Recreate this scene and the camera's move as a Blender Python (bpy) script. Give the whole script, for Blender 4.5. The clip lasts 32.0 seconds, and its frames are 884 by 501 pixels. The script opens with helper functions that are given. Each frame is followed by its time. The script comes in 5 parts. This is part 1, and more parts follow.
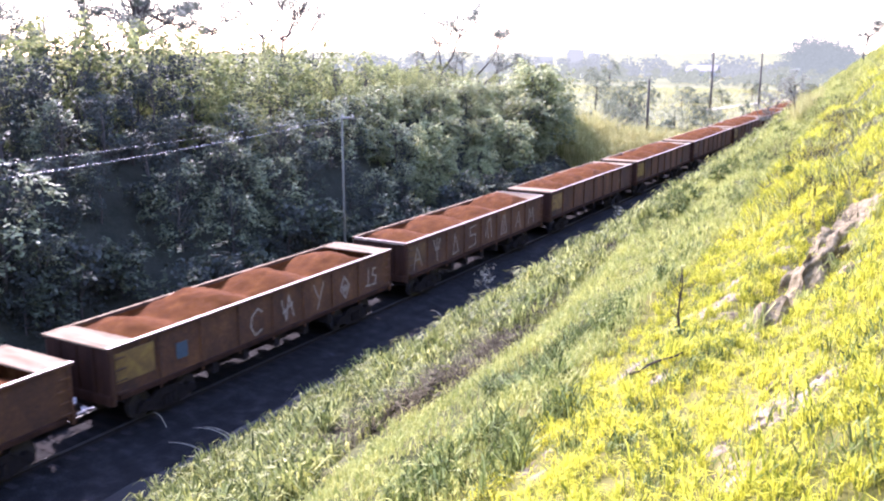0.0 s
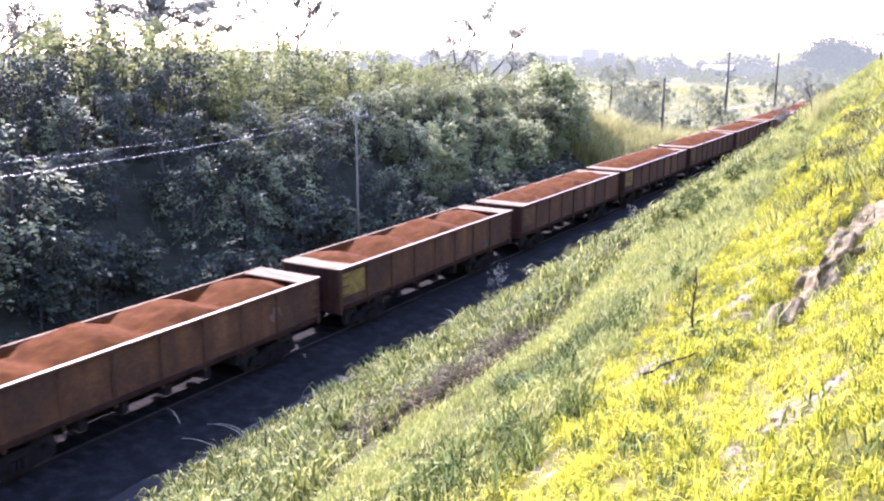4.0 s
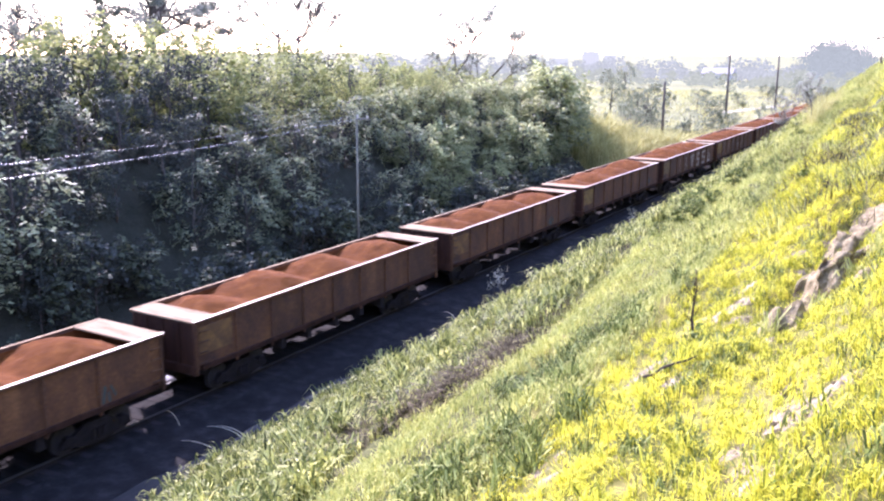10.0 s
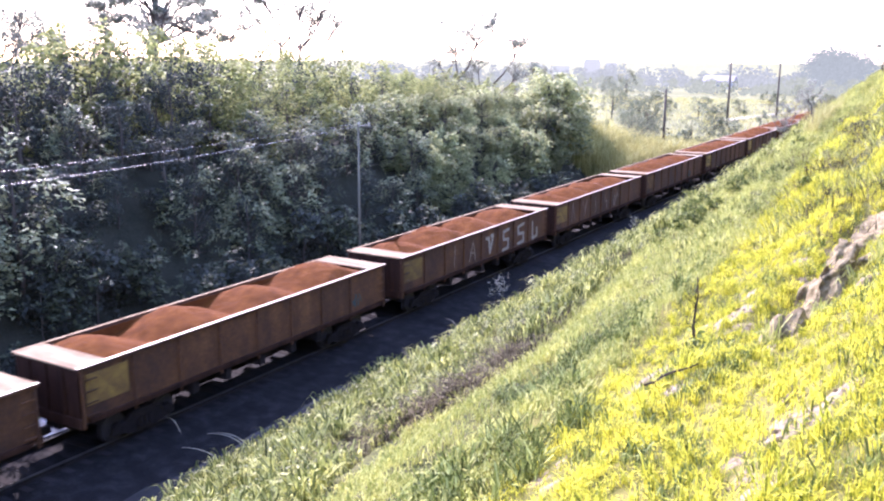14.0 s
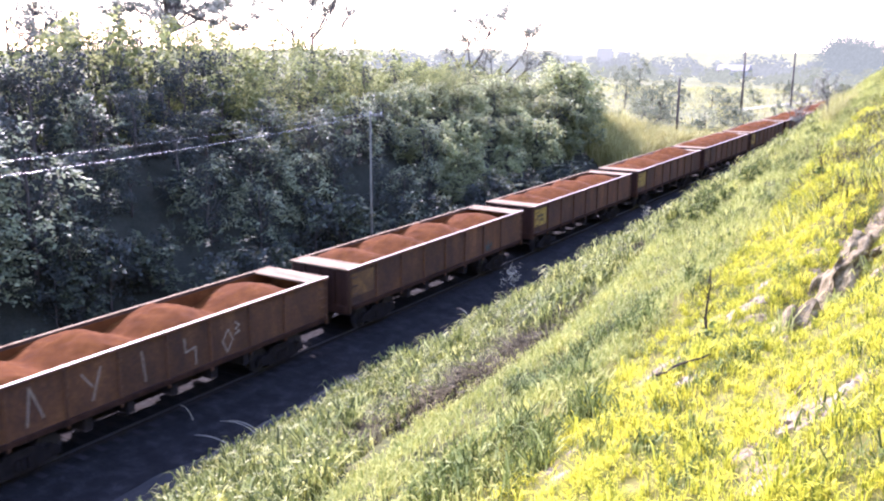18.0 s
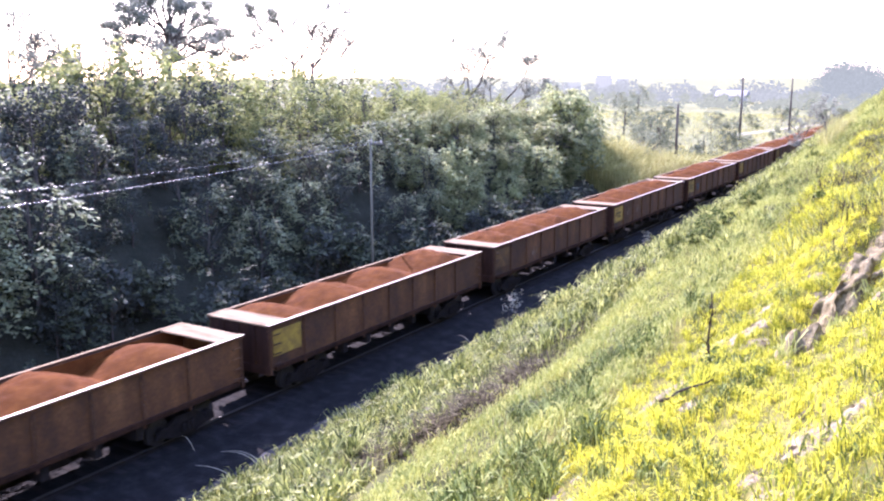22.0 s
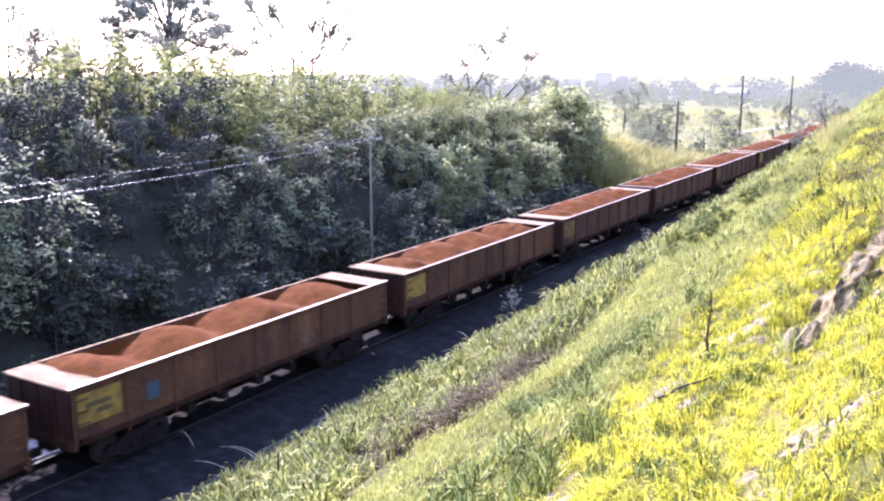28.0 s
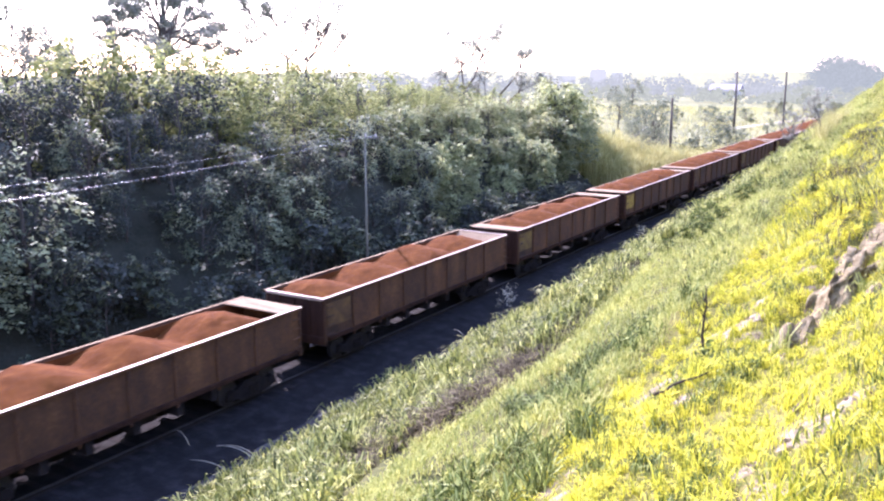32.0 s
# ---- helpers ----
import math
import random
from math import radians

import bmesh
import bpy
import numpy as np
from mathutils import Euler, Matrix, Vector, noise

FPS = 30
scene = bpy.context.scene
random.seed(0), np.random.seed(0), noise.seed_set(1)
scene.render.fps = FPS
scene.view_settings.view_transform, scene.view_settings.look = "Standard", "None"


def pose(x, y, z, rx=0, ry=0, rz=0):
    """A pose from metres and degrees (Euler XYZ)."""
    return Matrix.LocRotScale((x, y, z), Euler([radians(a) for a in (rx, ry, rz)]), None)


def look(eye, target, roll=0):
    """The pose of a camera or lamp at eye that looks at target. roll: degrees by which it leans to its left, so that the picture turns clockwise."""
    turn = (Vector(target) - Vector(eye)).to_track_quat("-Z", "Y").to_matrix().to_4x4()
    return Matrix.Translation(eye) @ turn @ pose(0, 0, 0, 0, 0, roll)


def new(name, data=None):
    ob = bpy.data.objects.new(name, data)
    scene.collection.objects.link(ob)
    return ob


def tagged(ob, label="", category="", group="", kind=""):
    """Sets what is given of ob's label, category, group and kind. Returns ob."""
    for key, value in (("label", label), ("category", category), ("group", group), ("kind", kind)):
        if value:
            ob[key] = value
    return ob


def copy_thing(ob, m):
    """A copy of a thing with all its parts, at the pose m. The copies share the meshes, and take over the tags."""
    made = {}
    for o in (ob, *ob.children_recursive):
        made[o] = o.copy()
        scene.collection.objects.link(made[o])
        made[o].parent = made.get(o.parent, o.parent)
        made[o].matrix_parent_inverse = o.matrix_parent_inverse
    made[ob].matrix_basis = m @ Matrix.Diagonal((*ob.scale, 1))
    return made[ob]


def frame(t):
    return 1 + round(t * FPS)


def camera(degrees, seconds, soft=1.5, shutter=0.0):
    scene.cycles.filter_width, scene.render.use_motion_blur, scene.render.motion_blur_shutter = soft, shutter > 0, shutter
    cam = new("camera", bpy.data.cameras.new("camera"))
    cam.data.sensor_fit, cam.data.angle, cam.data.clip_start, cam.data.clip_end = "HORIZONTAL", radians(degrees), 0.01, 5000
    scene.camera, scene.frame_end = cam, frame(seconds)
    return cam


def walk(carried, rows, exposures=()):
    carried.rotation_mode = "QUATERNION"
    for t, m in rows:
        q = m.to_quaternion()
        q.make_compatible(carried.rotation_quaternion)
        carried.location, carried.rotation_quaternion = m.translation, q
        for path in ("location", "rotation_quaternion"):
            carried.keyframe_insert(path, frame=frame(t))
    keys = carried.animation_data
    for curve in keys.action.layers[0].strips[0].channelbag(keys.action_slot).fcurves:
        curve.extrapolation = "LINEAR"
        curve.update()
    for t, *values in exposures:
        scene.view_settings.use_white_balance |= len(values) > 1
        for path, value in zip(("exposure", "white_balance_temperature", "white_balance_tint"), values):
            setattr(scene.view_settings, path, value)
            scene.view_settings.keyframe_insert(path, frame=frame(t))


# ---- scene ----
cam = camera(52.0, 32.0, soft=2.2, shutter=0.35)
PATH = [
    (0.0, pose(21.11, 0, 11.25, 77.113, -0.000, 29.723)),
    (0.5, pose(21.11, 0, 11.25, 76.874, -0.148, 29.805)),
    (1.0, pose(21.11, 0, 11.25, 76.970, -0.212, 29.833)),
    (1.5, pose(21.11, 0, 11.25, 76.776, -0.277, 29.873)),
    (2.0, pose(21.11, 0, 11.25, 76.661, -0.545, 30.092)),
    (2.5, pose(21.11, 0, 11.25, 76.638, -0.361, 31.037)),
    (3.0, pose(21.11, 0, 11.25, 76.583, -0.399, 31.359)),
    (3.5, pose(21.11, 0, 11.25, 76.674, -0.236, 30.717)),
    (4.0, pose(21.11, 0, 11.25, 77.020, -0.159, 30.623)),
    (4.5, pose(21.11, 0, 11.25, 77.215, -0.206, 30.277)),
    (6.5, pose(21.11, 0, 11.25, 77.217, -0.453, 29.668)),
    (7.0, pose(21.11, 0, 11.25, 77.401, -0.319, 29.663)),
    (7.5, pose(21.11, 0, 11.25, 77.386, -0.232, 30.304)),
    (8.0, pose(21.11, 0, 11.25, 77.257, -0.272, 30.443)),
    (8.5, pose(21.11, 0, 11.25, 77.490, -0.148, 30.446)),
    (9.0, pose(21.11, 0, 11.25, 77.320, -0.154, 31.008)),
    (9.5, pose(21.11, 0, 11.25, 77.259, -0.172, 30.839)),
    (10.0, pose(21.11, 0, 11.25, 77.187, -0.278, 30.660)),
    (10.5, pose(21.11, 0, 11.25, 77.051, -0.295, 30.393)),
    (11.0, pose(21.11, 0, 11.25, 77.105, -0.133, 30.286)),
    (11.5, pose(21.11, 0, 11.25, 77.348, -0.177, 30.456)),
    (12.0, pose(21.11, 0, 11.25, 77.432, -0.370, 30.281)),
    (12.5, pose(21.11, 0, 11.25, 77.529, -0.249, 30.357)),
    (13.0, pose(21.11, 0, 11.25, 77.603, -0.318, 30.489)),
    (13.5, pose(21.11, 0, 11.25, 77.691, -0.254, 30.648)),
    (14.0, pose(21.11, 0, 11.25, 77.636, -0.323, 30.754)),
    (14.5, pose(21.11, 0, 11.25, 77.656, -0.258, 31.040)),
    (16.5, pose(21.11, 0, 11.25, 77.485, -0.234, 31.031)),
    (17.0, pose(21.11, 0, 11.25, 77.372, -0.296, 31.316)),
    (17.5, pose(21.11, 0, 11.25, 77.206, -0.341, 31.412)),
    (18.0, pose(21.11, 0, 11.25, 76.963, -0.357, 31.522)),
    (18.5, pose(21.11, 0, 11.25, 77.131, -0.030, 31.802)),
    (19.0, pose(21.11, 0, 11.25, 77.652, -0.115, 31.724)),
    (19.5, pose(21.11, 0, 11.25, 78.042, -0.307, 31.538)),
    (20.0, pose(21.11, 0, 11.25, 78.283, -0.141, 31.393)),
    (20.5, pose(21.11, 0, 11.25, 78.252, -0.058, 31.399)),
    (21.0, pose(21.11, 0, 11.25, 78.455, 0.075, 31.382)),
    (21.5, pose(21.11, 0, 11.25, 78.740, 0.071, 31.317)),
    (22.0, pose(21.11, 0, 11.25, 78.680, 0.152, 31.473)),
    (22.5, pose(21.11, 0, 11.25, 78.796, 0.496, 31.526)),
    (23.0, pose(21.11, 0, 11.25, 78.673, 0.305, 31.319)),
    (23.5, pose(21.11, 0, 11.25, 78.779, 0.322, 31.314)),
    (24.0, pose(21.11, 0, 11.25, 78.839, 0.268, 31.313)),
    (24.5, pose(21.11, 0, 11.25, 78.695, 0.206, 31.423)),
    (25.0, pose(21.11, 0, 11.25, 78.507, 0.161, 31.401)),
    (25.5, pose(21.11, 0, 11.25, 78.524, 0.084, 31.366)),
    (27.5, pose(21.11, 0, 11.25, 78.453, -0.004, 31.552)),
    (28.0, pose(21.11, 0, 11.25, 78.454, -0.062, 31.476)),
    (28.5, pose(21.11, 0, 11.25, 78.635, 0.220, 31.445)),
    (29.0, pose(21.11, 0, 11.25, 78.685, 0.279, 31.522)),
    (29.5, pose(21.11, 0, 11.25, 78.613, 0.249, 31.360)),
    (30.0, pose(21.11, 0, 11.25, 78.457, 0.221, 31.350)),
    (30.5, pose(21.11, 0, 11.25, 78.508, 0.192, 31.424)),
    (31.0, pose(21.11, 0, 11.25, 78.448, 0.132, 31.265)),
    (31.5, pose(21.11, 0, 11.25, 78.299, 0.226, 31.293)),
    (32.0, pose(21.11, 0, 11.25, 78.304, 0.179, 31.126)),
]
walk(cam, PATH, exposures=[(0.0, 2.75, 5840, 43), (32.0, 2.75, 5840, 43)])

# ---- daylight ----
SUN_DIR = Vector((-0.63, 0.48, 0.585)).normalized()     # towards the sun: behind the wood, ahead
world = bpy.data.worlds.new("sky")
scene.world = world
world.use_nodes = True
wn = world.node_tree
sky = wn.nodes.new("ShaderNodeTexSky")
sky.sky_type, sky.sun_disc = "NISHITA", False
sky.sun_elevation = math.asin(SUN_DIR.z)
sky.sun_rotation = math.atan2(SUN_DIR.x, SUN_DIR.y)
sky.air_density, sky.dust_density, sky.ozone_density = 1.0, 0.7, 1.0
wn.nodes["Background"].inputs["Strength"].default_value = 0.15
wn.links.new(sky.outputs[0], wn.nodes["Background"].inputs["Color"])
sun = new("sun", bpy.data.lights.new("sun", "SUN"))
sun.data.energy, sun.data.angle, sun.data.color = 2.2, radians(0.5), (1.0, 0.96, 0.9)
sun.matrix_world = look(SUN_DIR * 100, (0, 0, 0))


# ---- materials ----
def material(name, rough=0.8, metal=0.0):
    m = bpy.data.materials.new(name)
    m.use_nodes = True
    b = m.node_tree.nodes["Principled BSDF"]
    b.inputs["Roughness"].default_value, b.inputs["Metallic"].default_value = rough, metal
    return m, m.node_tree, b


def ramp(nt, fac, stops):
    r = nt.nodes.new("ShaderNodeValToRGB")
    e = r.color_ramp.elements
    while len(e) < len(stops):
        e.new(0.5)
    for el, (p, c) in zip(e, stops):
        el.position, el.color = p, (*c, 1)
    nt.links.new(fac, r.inputs["Fac"])
    return r.outputs["Color"]


def noise_of(nt, scale, detail=4, rough=0.6, coord="Object", stretch=(1, 1, 1)):
    tc, mp, n = (nt.nodes.new(k) for k in ("ShaderNodeTexCoord", "ShaderNodeMapping", "ShaderNodeTexNoise"))
    mp.inputs["Scale"].default_value = stretch
    n.inputs["Scale"].default_value, n.inputs["Detail"].default_value, n.inputs["Roughness"].default_value = scale, detail, rough
    nt.links.new(tc.outputs[coord], mp.inputs["Vector"])
    nt.links.new(mp.outputs[0], n.inputs["Vector"])
    return n.outputs["Fac"]


def mixed(nt, fac, a, b, how="MIX"):
    m = nt.nodes.new("ShaderNodeMix")
    m.data_type, m.blend_type = "RGBA", how
    for sock, v in ((m.inputs[0], fac), (m.inputs[6], a), (m.inputs[7], b)):
        if isinstance(v, (int, float)):
            sock.default_value = v
        elif isinstance(v, tuple):
            sock.default_value = (*v, 1)
        else:
            nt.links.new(v, sock)
    return m.outputs[2]


def bump(nt, b, height, strength=0.4, dist=0.02):
    n = nt.nodes.new("ShaderNodeBump")
    n.inputs["Strength"].default_value, n.inputs["Distance"].default_value = strength, dist
    nt.links.new(height, n.inputs["Height"])
    nt.links.new(n.outputs[0], b.inputs["Normal"])


def grained(name, stops, scale=6, fine=60, rough=0.85, metal=0.0, relief=0.3, dist=0.02, stretch=(1, 1, 1), per_object=0.0):
    """Colour from two scales of noise, with relief."""
    m, nt, b = material(name, rough, metal)
    big, small = noise_of(nt, scale, 5, 0.62, stretch=stretch), noise_of(nt, fine, 3, 0.6)
    mx = nt.nodes.new("ShaderNodeMath")
    mx.operation = "MULTIPLY_ADD"
    mx.inputs[1].default_value = 0.35
    nt.links.new(small, mx.inputs[0])
    sc = nt.nodes.new("ShaderNodeMath")
    sc.operation = "MULTIPLY"
    sc.inputs[1].default_value = 0.65
    nt.links.new(big, sc.inputs[0])
    nt.links.new(sc.outputs[0], mx.inputs[2])
    col = ramp(nt, mx.outputs[0], stops)
    if per_object:
        oi, hs = nt.nodes.new("ShaderNodeObjectInfo"), nt.nodes.new("ShaderNodeHueSaturation")
        mr = nt.nodes.new("ShaderNodeMapRange")
        mr.inputs[3].default_value, mr.inputs[4].default_value = 1 - per_object, 1 + per_object
        nt.links.new(oi.outputs["Random"], mr.inputs[0])
        nt.links.new(mr.outputs[0], hs.inputs["Value"])
        nt.links.new(col, hs.inputs["Color"])
        col = hs.outputs[0]
    nt.links.new(col, b.inputs["Base Color"])
    if rough >= 0.85:
        b.inputs["Specular IOR Level"].default_value = 0.08
    bump(nt, b, mx.outputs[0], relief, dist)
    return m


def leafy(name, stops, rough=0.4, through_light=0.35, spec=0.5, vary=0.27):
    """Leaves and blades: each island has its own shade; light passes through."""
    m, nt, b = material(name, rough)
    g = nt.nodes.new("ShaderNodeNewGeometry")
    col = ramp(nt, g.outputs["Random Per Island"], stops)
    pn = noise_of(nt, 0.45, 4, 0.65)
    col = mixed(nt, 0.5, col, ramp(nt, pn, [(0.32, (0.38, 0.45, 0.4)), (0.5, (0.9, 0.92, 0.85)), (0.68, (1.3, 1.22, 1.0))]), "MULTIPLY")
    oi, hs = nt.nodes.new("ShaderNodeObjectInfo"), nt.nodes.new("ShaderNodeHueSaturation")
    mr = nt.nodes.new("ShaderNodeMapRange")
    mr.inputs[3].default_value, mr.inputs[4].default_value = 1 - vary, 1 + vary
    nt.links.new(oi.outputs["Random"], mr.inputs[0])
    nt.links.new(mr.outputs[0], hs.inputs["Value"])
    nt.links.new(col, hs.inputs["Color"])
    col = hs.outputs[0]
    nt.links.new(col, b.inputs["Base Color"])
    b.inputs["Specular IOR Level"].default_value = spec
    tr, mx = nt.nodes.new("ShaderNodeBsdfTranslucent"), nt.nodes.new("ShaderNodeMixShader")
    nt.links.new(col, tr.inputs["Color"])
    mx.inputs[0].default_value = through_light
    nt.links.new(b.outputs[0], mx.inputs[1])
    nt.links.new(tr.outputs[0], mx.inputs[2])
    nt.links.new(mx.outputs[0], nt.nodes["Material Output"].inputs["Surface"])
    return m


def plain(name, colour, rough=0.6, metal=0.0):
    m, nt, b = material(name, rough, metal)
    n = noise_of(nt, 9, 4)
    c = mixed(nt, n, tuple(v * 0.7 for v in colour), tuple(min(1, v * 1.25) for v in colour))
    nt.links.new(c, b.inputs["Base Color"])
    return m


M_SOIL = grained("slope_soil", [(0.3, (0.1, 0.078, 0.04)), (0.48, (0.19, 0.15, 0.09)), (0.68, (0.34, 0.285, 0.2))], 3.0, 18, 0.95, relief=0.6, dist=0.08)
M_THATCH = grained("turf_thatch", [(0.3, (0.04, 0.045, 0.008)), (0.5, (0.115, 0.107, 0.025)), (0.7, (0.23, 0.2, 0.058))], 2.6, 30, 0.95, relief=0.7, dist=0.06)
M_MULCH = grained("reed_mulch", [(0.3, (0.03, 0.034, 0.01)), (0.5, (0.07, 0.073, 0.022)), (0.7, (0.14, 0.125, 0.05))], 2.2, 24, 0.95, relief=0.6, dist=0.06)
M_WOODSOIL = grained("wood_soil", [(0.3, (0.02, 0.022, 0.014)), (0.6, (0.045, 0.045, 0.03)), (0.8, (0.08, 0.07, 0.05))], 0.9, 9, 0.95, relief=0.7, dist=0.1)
M_FIELD = grained("field", [(0.3, (0.09, 0.1, 0.038)), (0.5, (0.155, 0.155, 0.065)), (0.7, (0.25, 0.225, 0.1))], 0.06, 1.1, 0.95, relief=0.5, dist=0.2)
M_GRAVEL = grained("gravel", [(0.3, (0.014, 0.013, 0.012)), (0.48, (0.036, 0.035, 0.033)), (0.68, (0.085, 0.082, 0.077))], 0.9, 45, 0.9, relief=0.7, dist=0.03, stretch=(1.2, 0.2, 1))
M_BALLAST = grained("ballast", [(0.3, (0.1, 0.095, 0.09)), (0.48, (0.22, 0.21, 0.2)), (0.68, (0.62, 0.61, 0.59))], 3.0, 28, 0.9, relief=0.9, dist=0.05)
# Near-black ballast: the shade under and beside the train put into its colour.
M_SHADEBALLAST = grained("shade_dark_ballast", [(0.3, (0.006, 0.0055, 0.0055)), (0.5, (0.012, 0.0115, 0.011)), (0.72, (0.034, 0.032, 0.031))], 2.0, 28, 0.85, relief=0.9, dist=0.05)
M_DIRT = grained("dirt_road", [(0.3, (0.26, 0.23, 0.15)), (0.7, (0.42, 0.37, 0.26))], 0.3, 6, 0.95)
M_RUST = grained("rusty_steel", [(0.3, (0.017, 0.0073, 0.0035)), (0.43, (0.05, 0.018, 0.0053)), (0.56, (0.093, 0.034, 0.008)), (0.7, (0.175, 0.074, 0.022))], 0.9, 11, 0.8, 0.05, 0.25, 0.01, (1, 1, 0.5), 0.28)
# Grimy rust for end walls and sills, their shade put into the colour.
M_SHADERUST = grained("grimy_shaded_rusty_steel", [(0.28, (0.012, 0.007, 0.005)), (0.5, (0.035, 0.016, 0.01)), (0.75, (0.075, 0.036, 0.02))], 2.6, 22, 0.85, 0.0, 0.25, 0.01, (1, 1, 0.16))
# Worn rim steel; its paleness stands in for sun glint on the top edges.
M_RIM = grained("worn_sun_pale_rim_steel", [(0.28, (0.16, 0.075, 0.035)), (0.42, (0.29, 0.19, 0.115)), (0.7, (0.4, 0.29, 0.19))], 2.0, 30, 0.5, 0.0, 0.15)
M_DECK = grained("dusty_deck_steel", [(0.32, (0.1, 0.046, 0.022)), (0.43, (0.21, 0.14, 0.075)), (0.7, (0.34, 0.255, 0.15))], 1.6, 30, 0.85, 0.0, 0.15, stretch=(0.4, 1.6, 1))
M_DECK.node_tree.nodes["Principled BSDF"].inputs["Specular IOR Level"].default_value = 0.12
M_DUSTED = grained("ore_dusted_steel", [(0.3, (0.07, 0.022, 0.006)), (0.5, (0.12, 0.04, 0.01)), (0.72, (0.19, 0.072, 0.02))], 1.5, 18, 0.9, relief=0.3, dist=0.02)
M_ORE = grained("iron_ore", [(0.3, (0.07, 0.02, 0.004)), (0.5, (0.112, 0.034, 0.0055)), (0.7, (0.18, 0.064, 0.011))], 2.2, 70, 0.97, relief=1.0, dist=0.05)
M_ORE.node_tree.nodes["Principled BSDF"].inputs["Specular IOR Level"].default_value = 0.1
M_BOGIE = grained("grimy_cast_steel", [(0.3, (0.008, 0.007, 0.007)), (0.7, (0.03, 0.023, 0.02))], 4, 40, 0.85, 0.0)
M_WHEEL = grained("wheel_steel", [(0.3, (0.012, 0.01, 0.01)), (0.7, (0.04, 0.032, 0.03))], 4, 40, 0.7, 0.2)
M_RAIL = grained("rail_steel", [(0.3, (0.012, 0.01, 0.009)), (0.7, (0.03, 0.025, 0.022))], 3, 40, 0.85, 0.0)
M_RAILHEAD = grained("worn_rail_head", [(0.3, (0.02, 0.018, 0.015)), (0.7, (0.05, 0.045, 0.04))], 3, 40, 0.6, 0.3, relief=0.05)
M_SLEEPER = grained("sleeper_wood", [(0.3, (0.016, 0.014, 0.013)), (0.7, (0.036, 0.032, 0.03))], 3, 40, 0.95)
M_YELLOW = grained("faded_yellow_paint", [(0.3, (0.11, 0.055, 0.02)), (0.5, (0.24, 0.15, 0.018)), (0.7, (0.36, 0.24, 0.025))], 3.5, 30, 0.7, per_object=0.25)
M_OCHRE = grained("dull_ochre_paint", [(0.3, (0.08, 0.038, 0.014)), (0.5, (0.16, 0.09, 0.016)), (0.7, (0.25, 0.155, 0.024))], 2.5, 24, 0.8, per_object=0.2)
M_FADED = grained("rusted_ochre_paint", [(0.3, (0.04, 0.018, 0.007)), (0.5, (0.1, 0.045, 0.01)), (0.7, (0.19, 0.1, 0.02))], 2.0, 20, 0.8, per_object=0.2)
M_TEAL = plain("faded_teal_paint", (0.03, 0.06, 0.055), 0.85)
M_BLUE = plain("faded_blue_paint", (0.035, 0.06, 0.075), 0.8)
M_CHALK = plain("chalk_paint", (0.25, 0.2, 0.145), 0.9)
M_FAINT = plain("faint_chalk_paint", (0.14, 0.095, 0.062), 0.9)
M_WHITEPAINT = plain("white_paint", (0.3, 0.26, 0.2), 0.9)
M_GRIME = plain("dark_lettering", (0.09, 0.06, 0.02), 0.8)
M_POLE = grained("weathered_pole", [(0.3, (0.09, 0.085, 0.06)), (0.7, (0.2, 0.19, 0.14))], 2, 30, 0.85, stretch=(3, 3, 0.3))
M_DARKPOLE = grained("dark_pole", [(0.3, (0.05, 0.04, 0.03)), (0.7, (0.14, 0.11, 0.09))], 2, 30, 0.85, stretch=(3, 3, 0.3))
M_WIRE = plain("bright_wire", (0.36, 0.35, 0.32), 0.24, 1.0)
M_BARK = grained("bark", [(0.3, (0.045, 0.038, 0.03)), (0.7, (0.13, 0.11, 0.09))], 3, 30, 0.95, stretch=(3, 3, 0.5))
M_STICK = grained("dark_twig", [(0.3, (0.025, 0.018, 0.013)), (0.7, (0.085, 0.06, 0.045))], 5, 50, 0.9, stretch=(3, 3, 0.5))
M_STONE = grained("clay_stone", [(0.3, (0.075, 0.056, 0.027)), (0.47, (0.17, 0.132, 0.066)), (0.7, (0.41, 0.33, 0.19))], 9, 50, 0.95, relief=0.9, dist=0.05)
# Wood leaves in lit and shaded copies: sun, skylight and shade put into colour.
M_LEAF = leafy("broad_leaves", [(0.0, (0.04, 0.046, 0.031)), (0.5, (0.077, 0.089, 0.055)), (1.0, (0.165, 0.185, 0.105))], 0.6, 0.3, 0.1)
M_LEAF_INNER = leafy("shade_dark_inner_leaves", [(0.0, (0.045, 0.05, 0.043)), (1.0, (0.08, 0.087, 0.07))], 0.7, 0.1, 0.1)
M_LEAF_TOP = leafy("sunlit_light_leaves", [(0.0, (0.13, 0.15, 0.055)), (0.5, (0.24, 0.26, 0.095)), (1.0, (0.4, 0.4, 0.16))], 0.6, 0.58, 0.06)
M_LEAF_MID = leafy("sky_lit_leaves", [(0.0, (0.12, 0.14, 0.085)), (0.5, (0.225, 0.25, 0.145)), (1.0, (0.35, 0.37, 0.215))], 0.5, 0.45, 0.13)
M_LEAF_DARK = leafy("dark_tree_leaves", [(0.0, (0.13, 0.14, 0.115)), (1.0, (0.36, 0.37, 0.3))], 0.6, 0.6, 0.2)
M_REED = leafy("reed_leaves", [(0.0, (0.05, 0.065, 0.018)), (0.4, (0.17, 0.19, 0.048)), (0.75, (0.42, 0.425, 0.115)), (1.0, (0.7, 0.68, 0.25))], 0.5, 0.48, 0.12, vary=0.0)
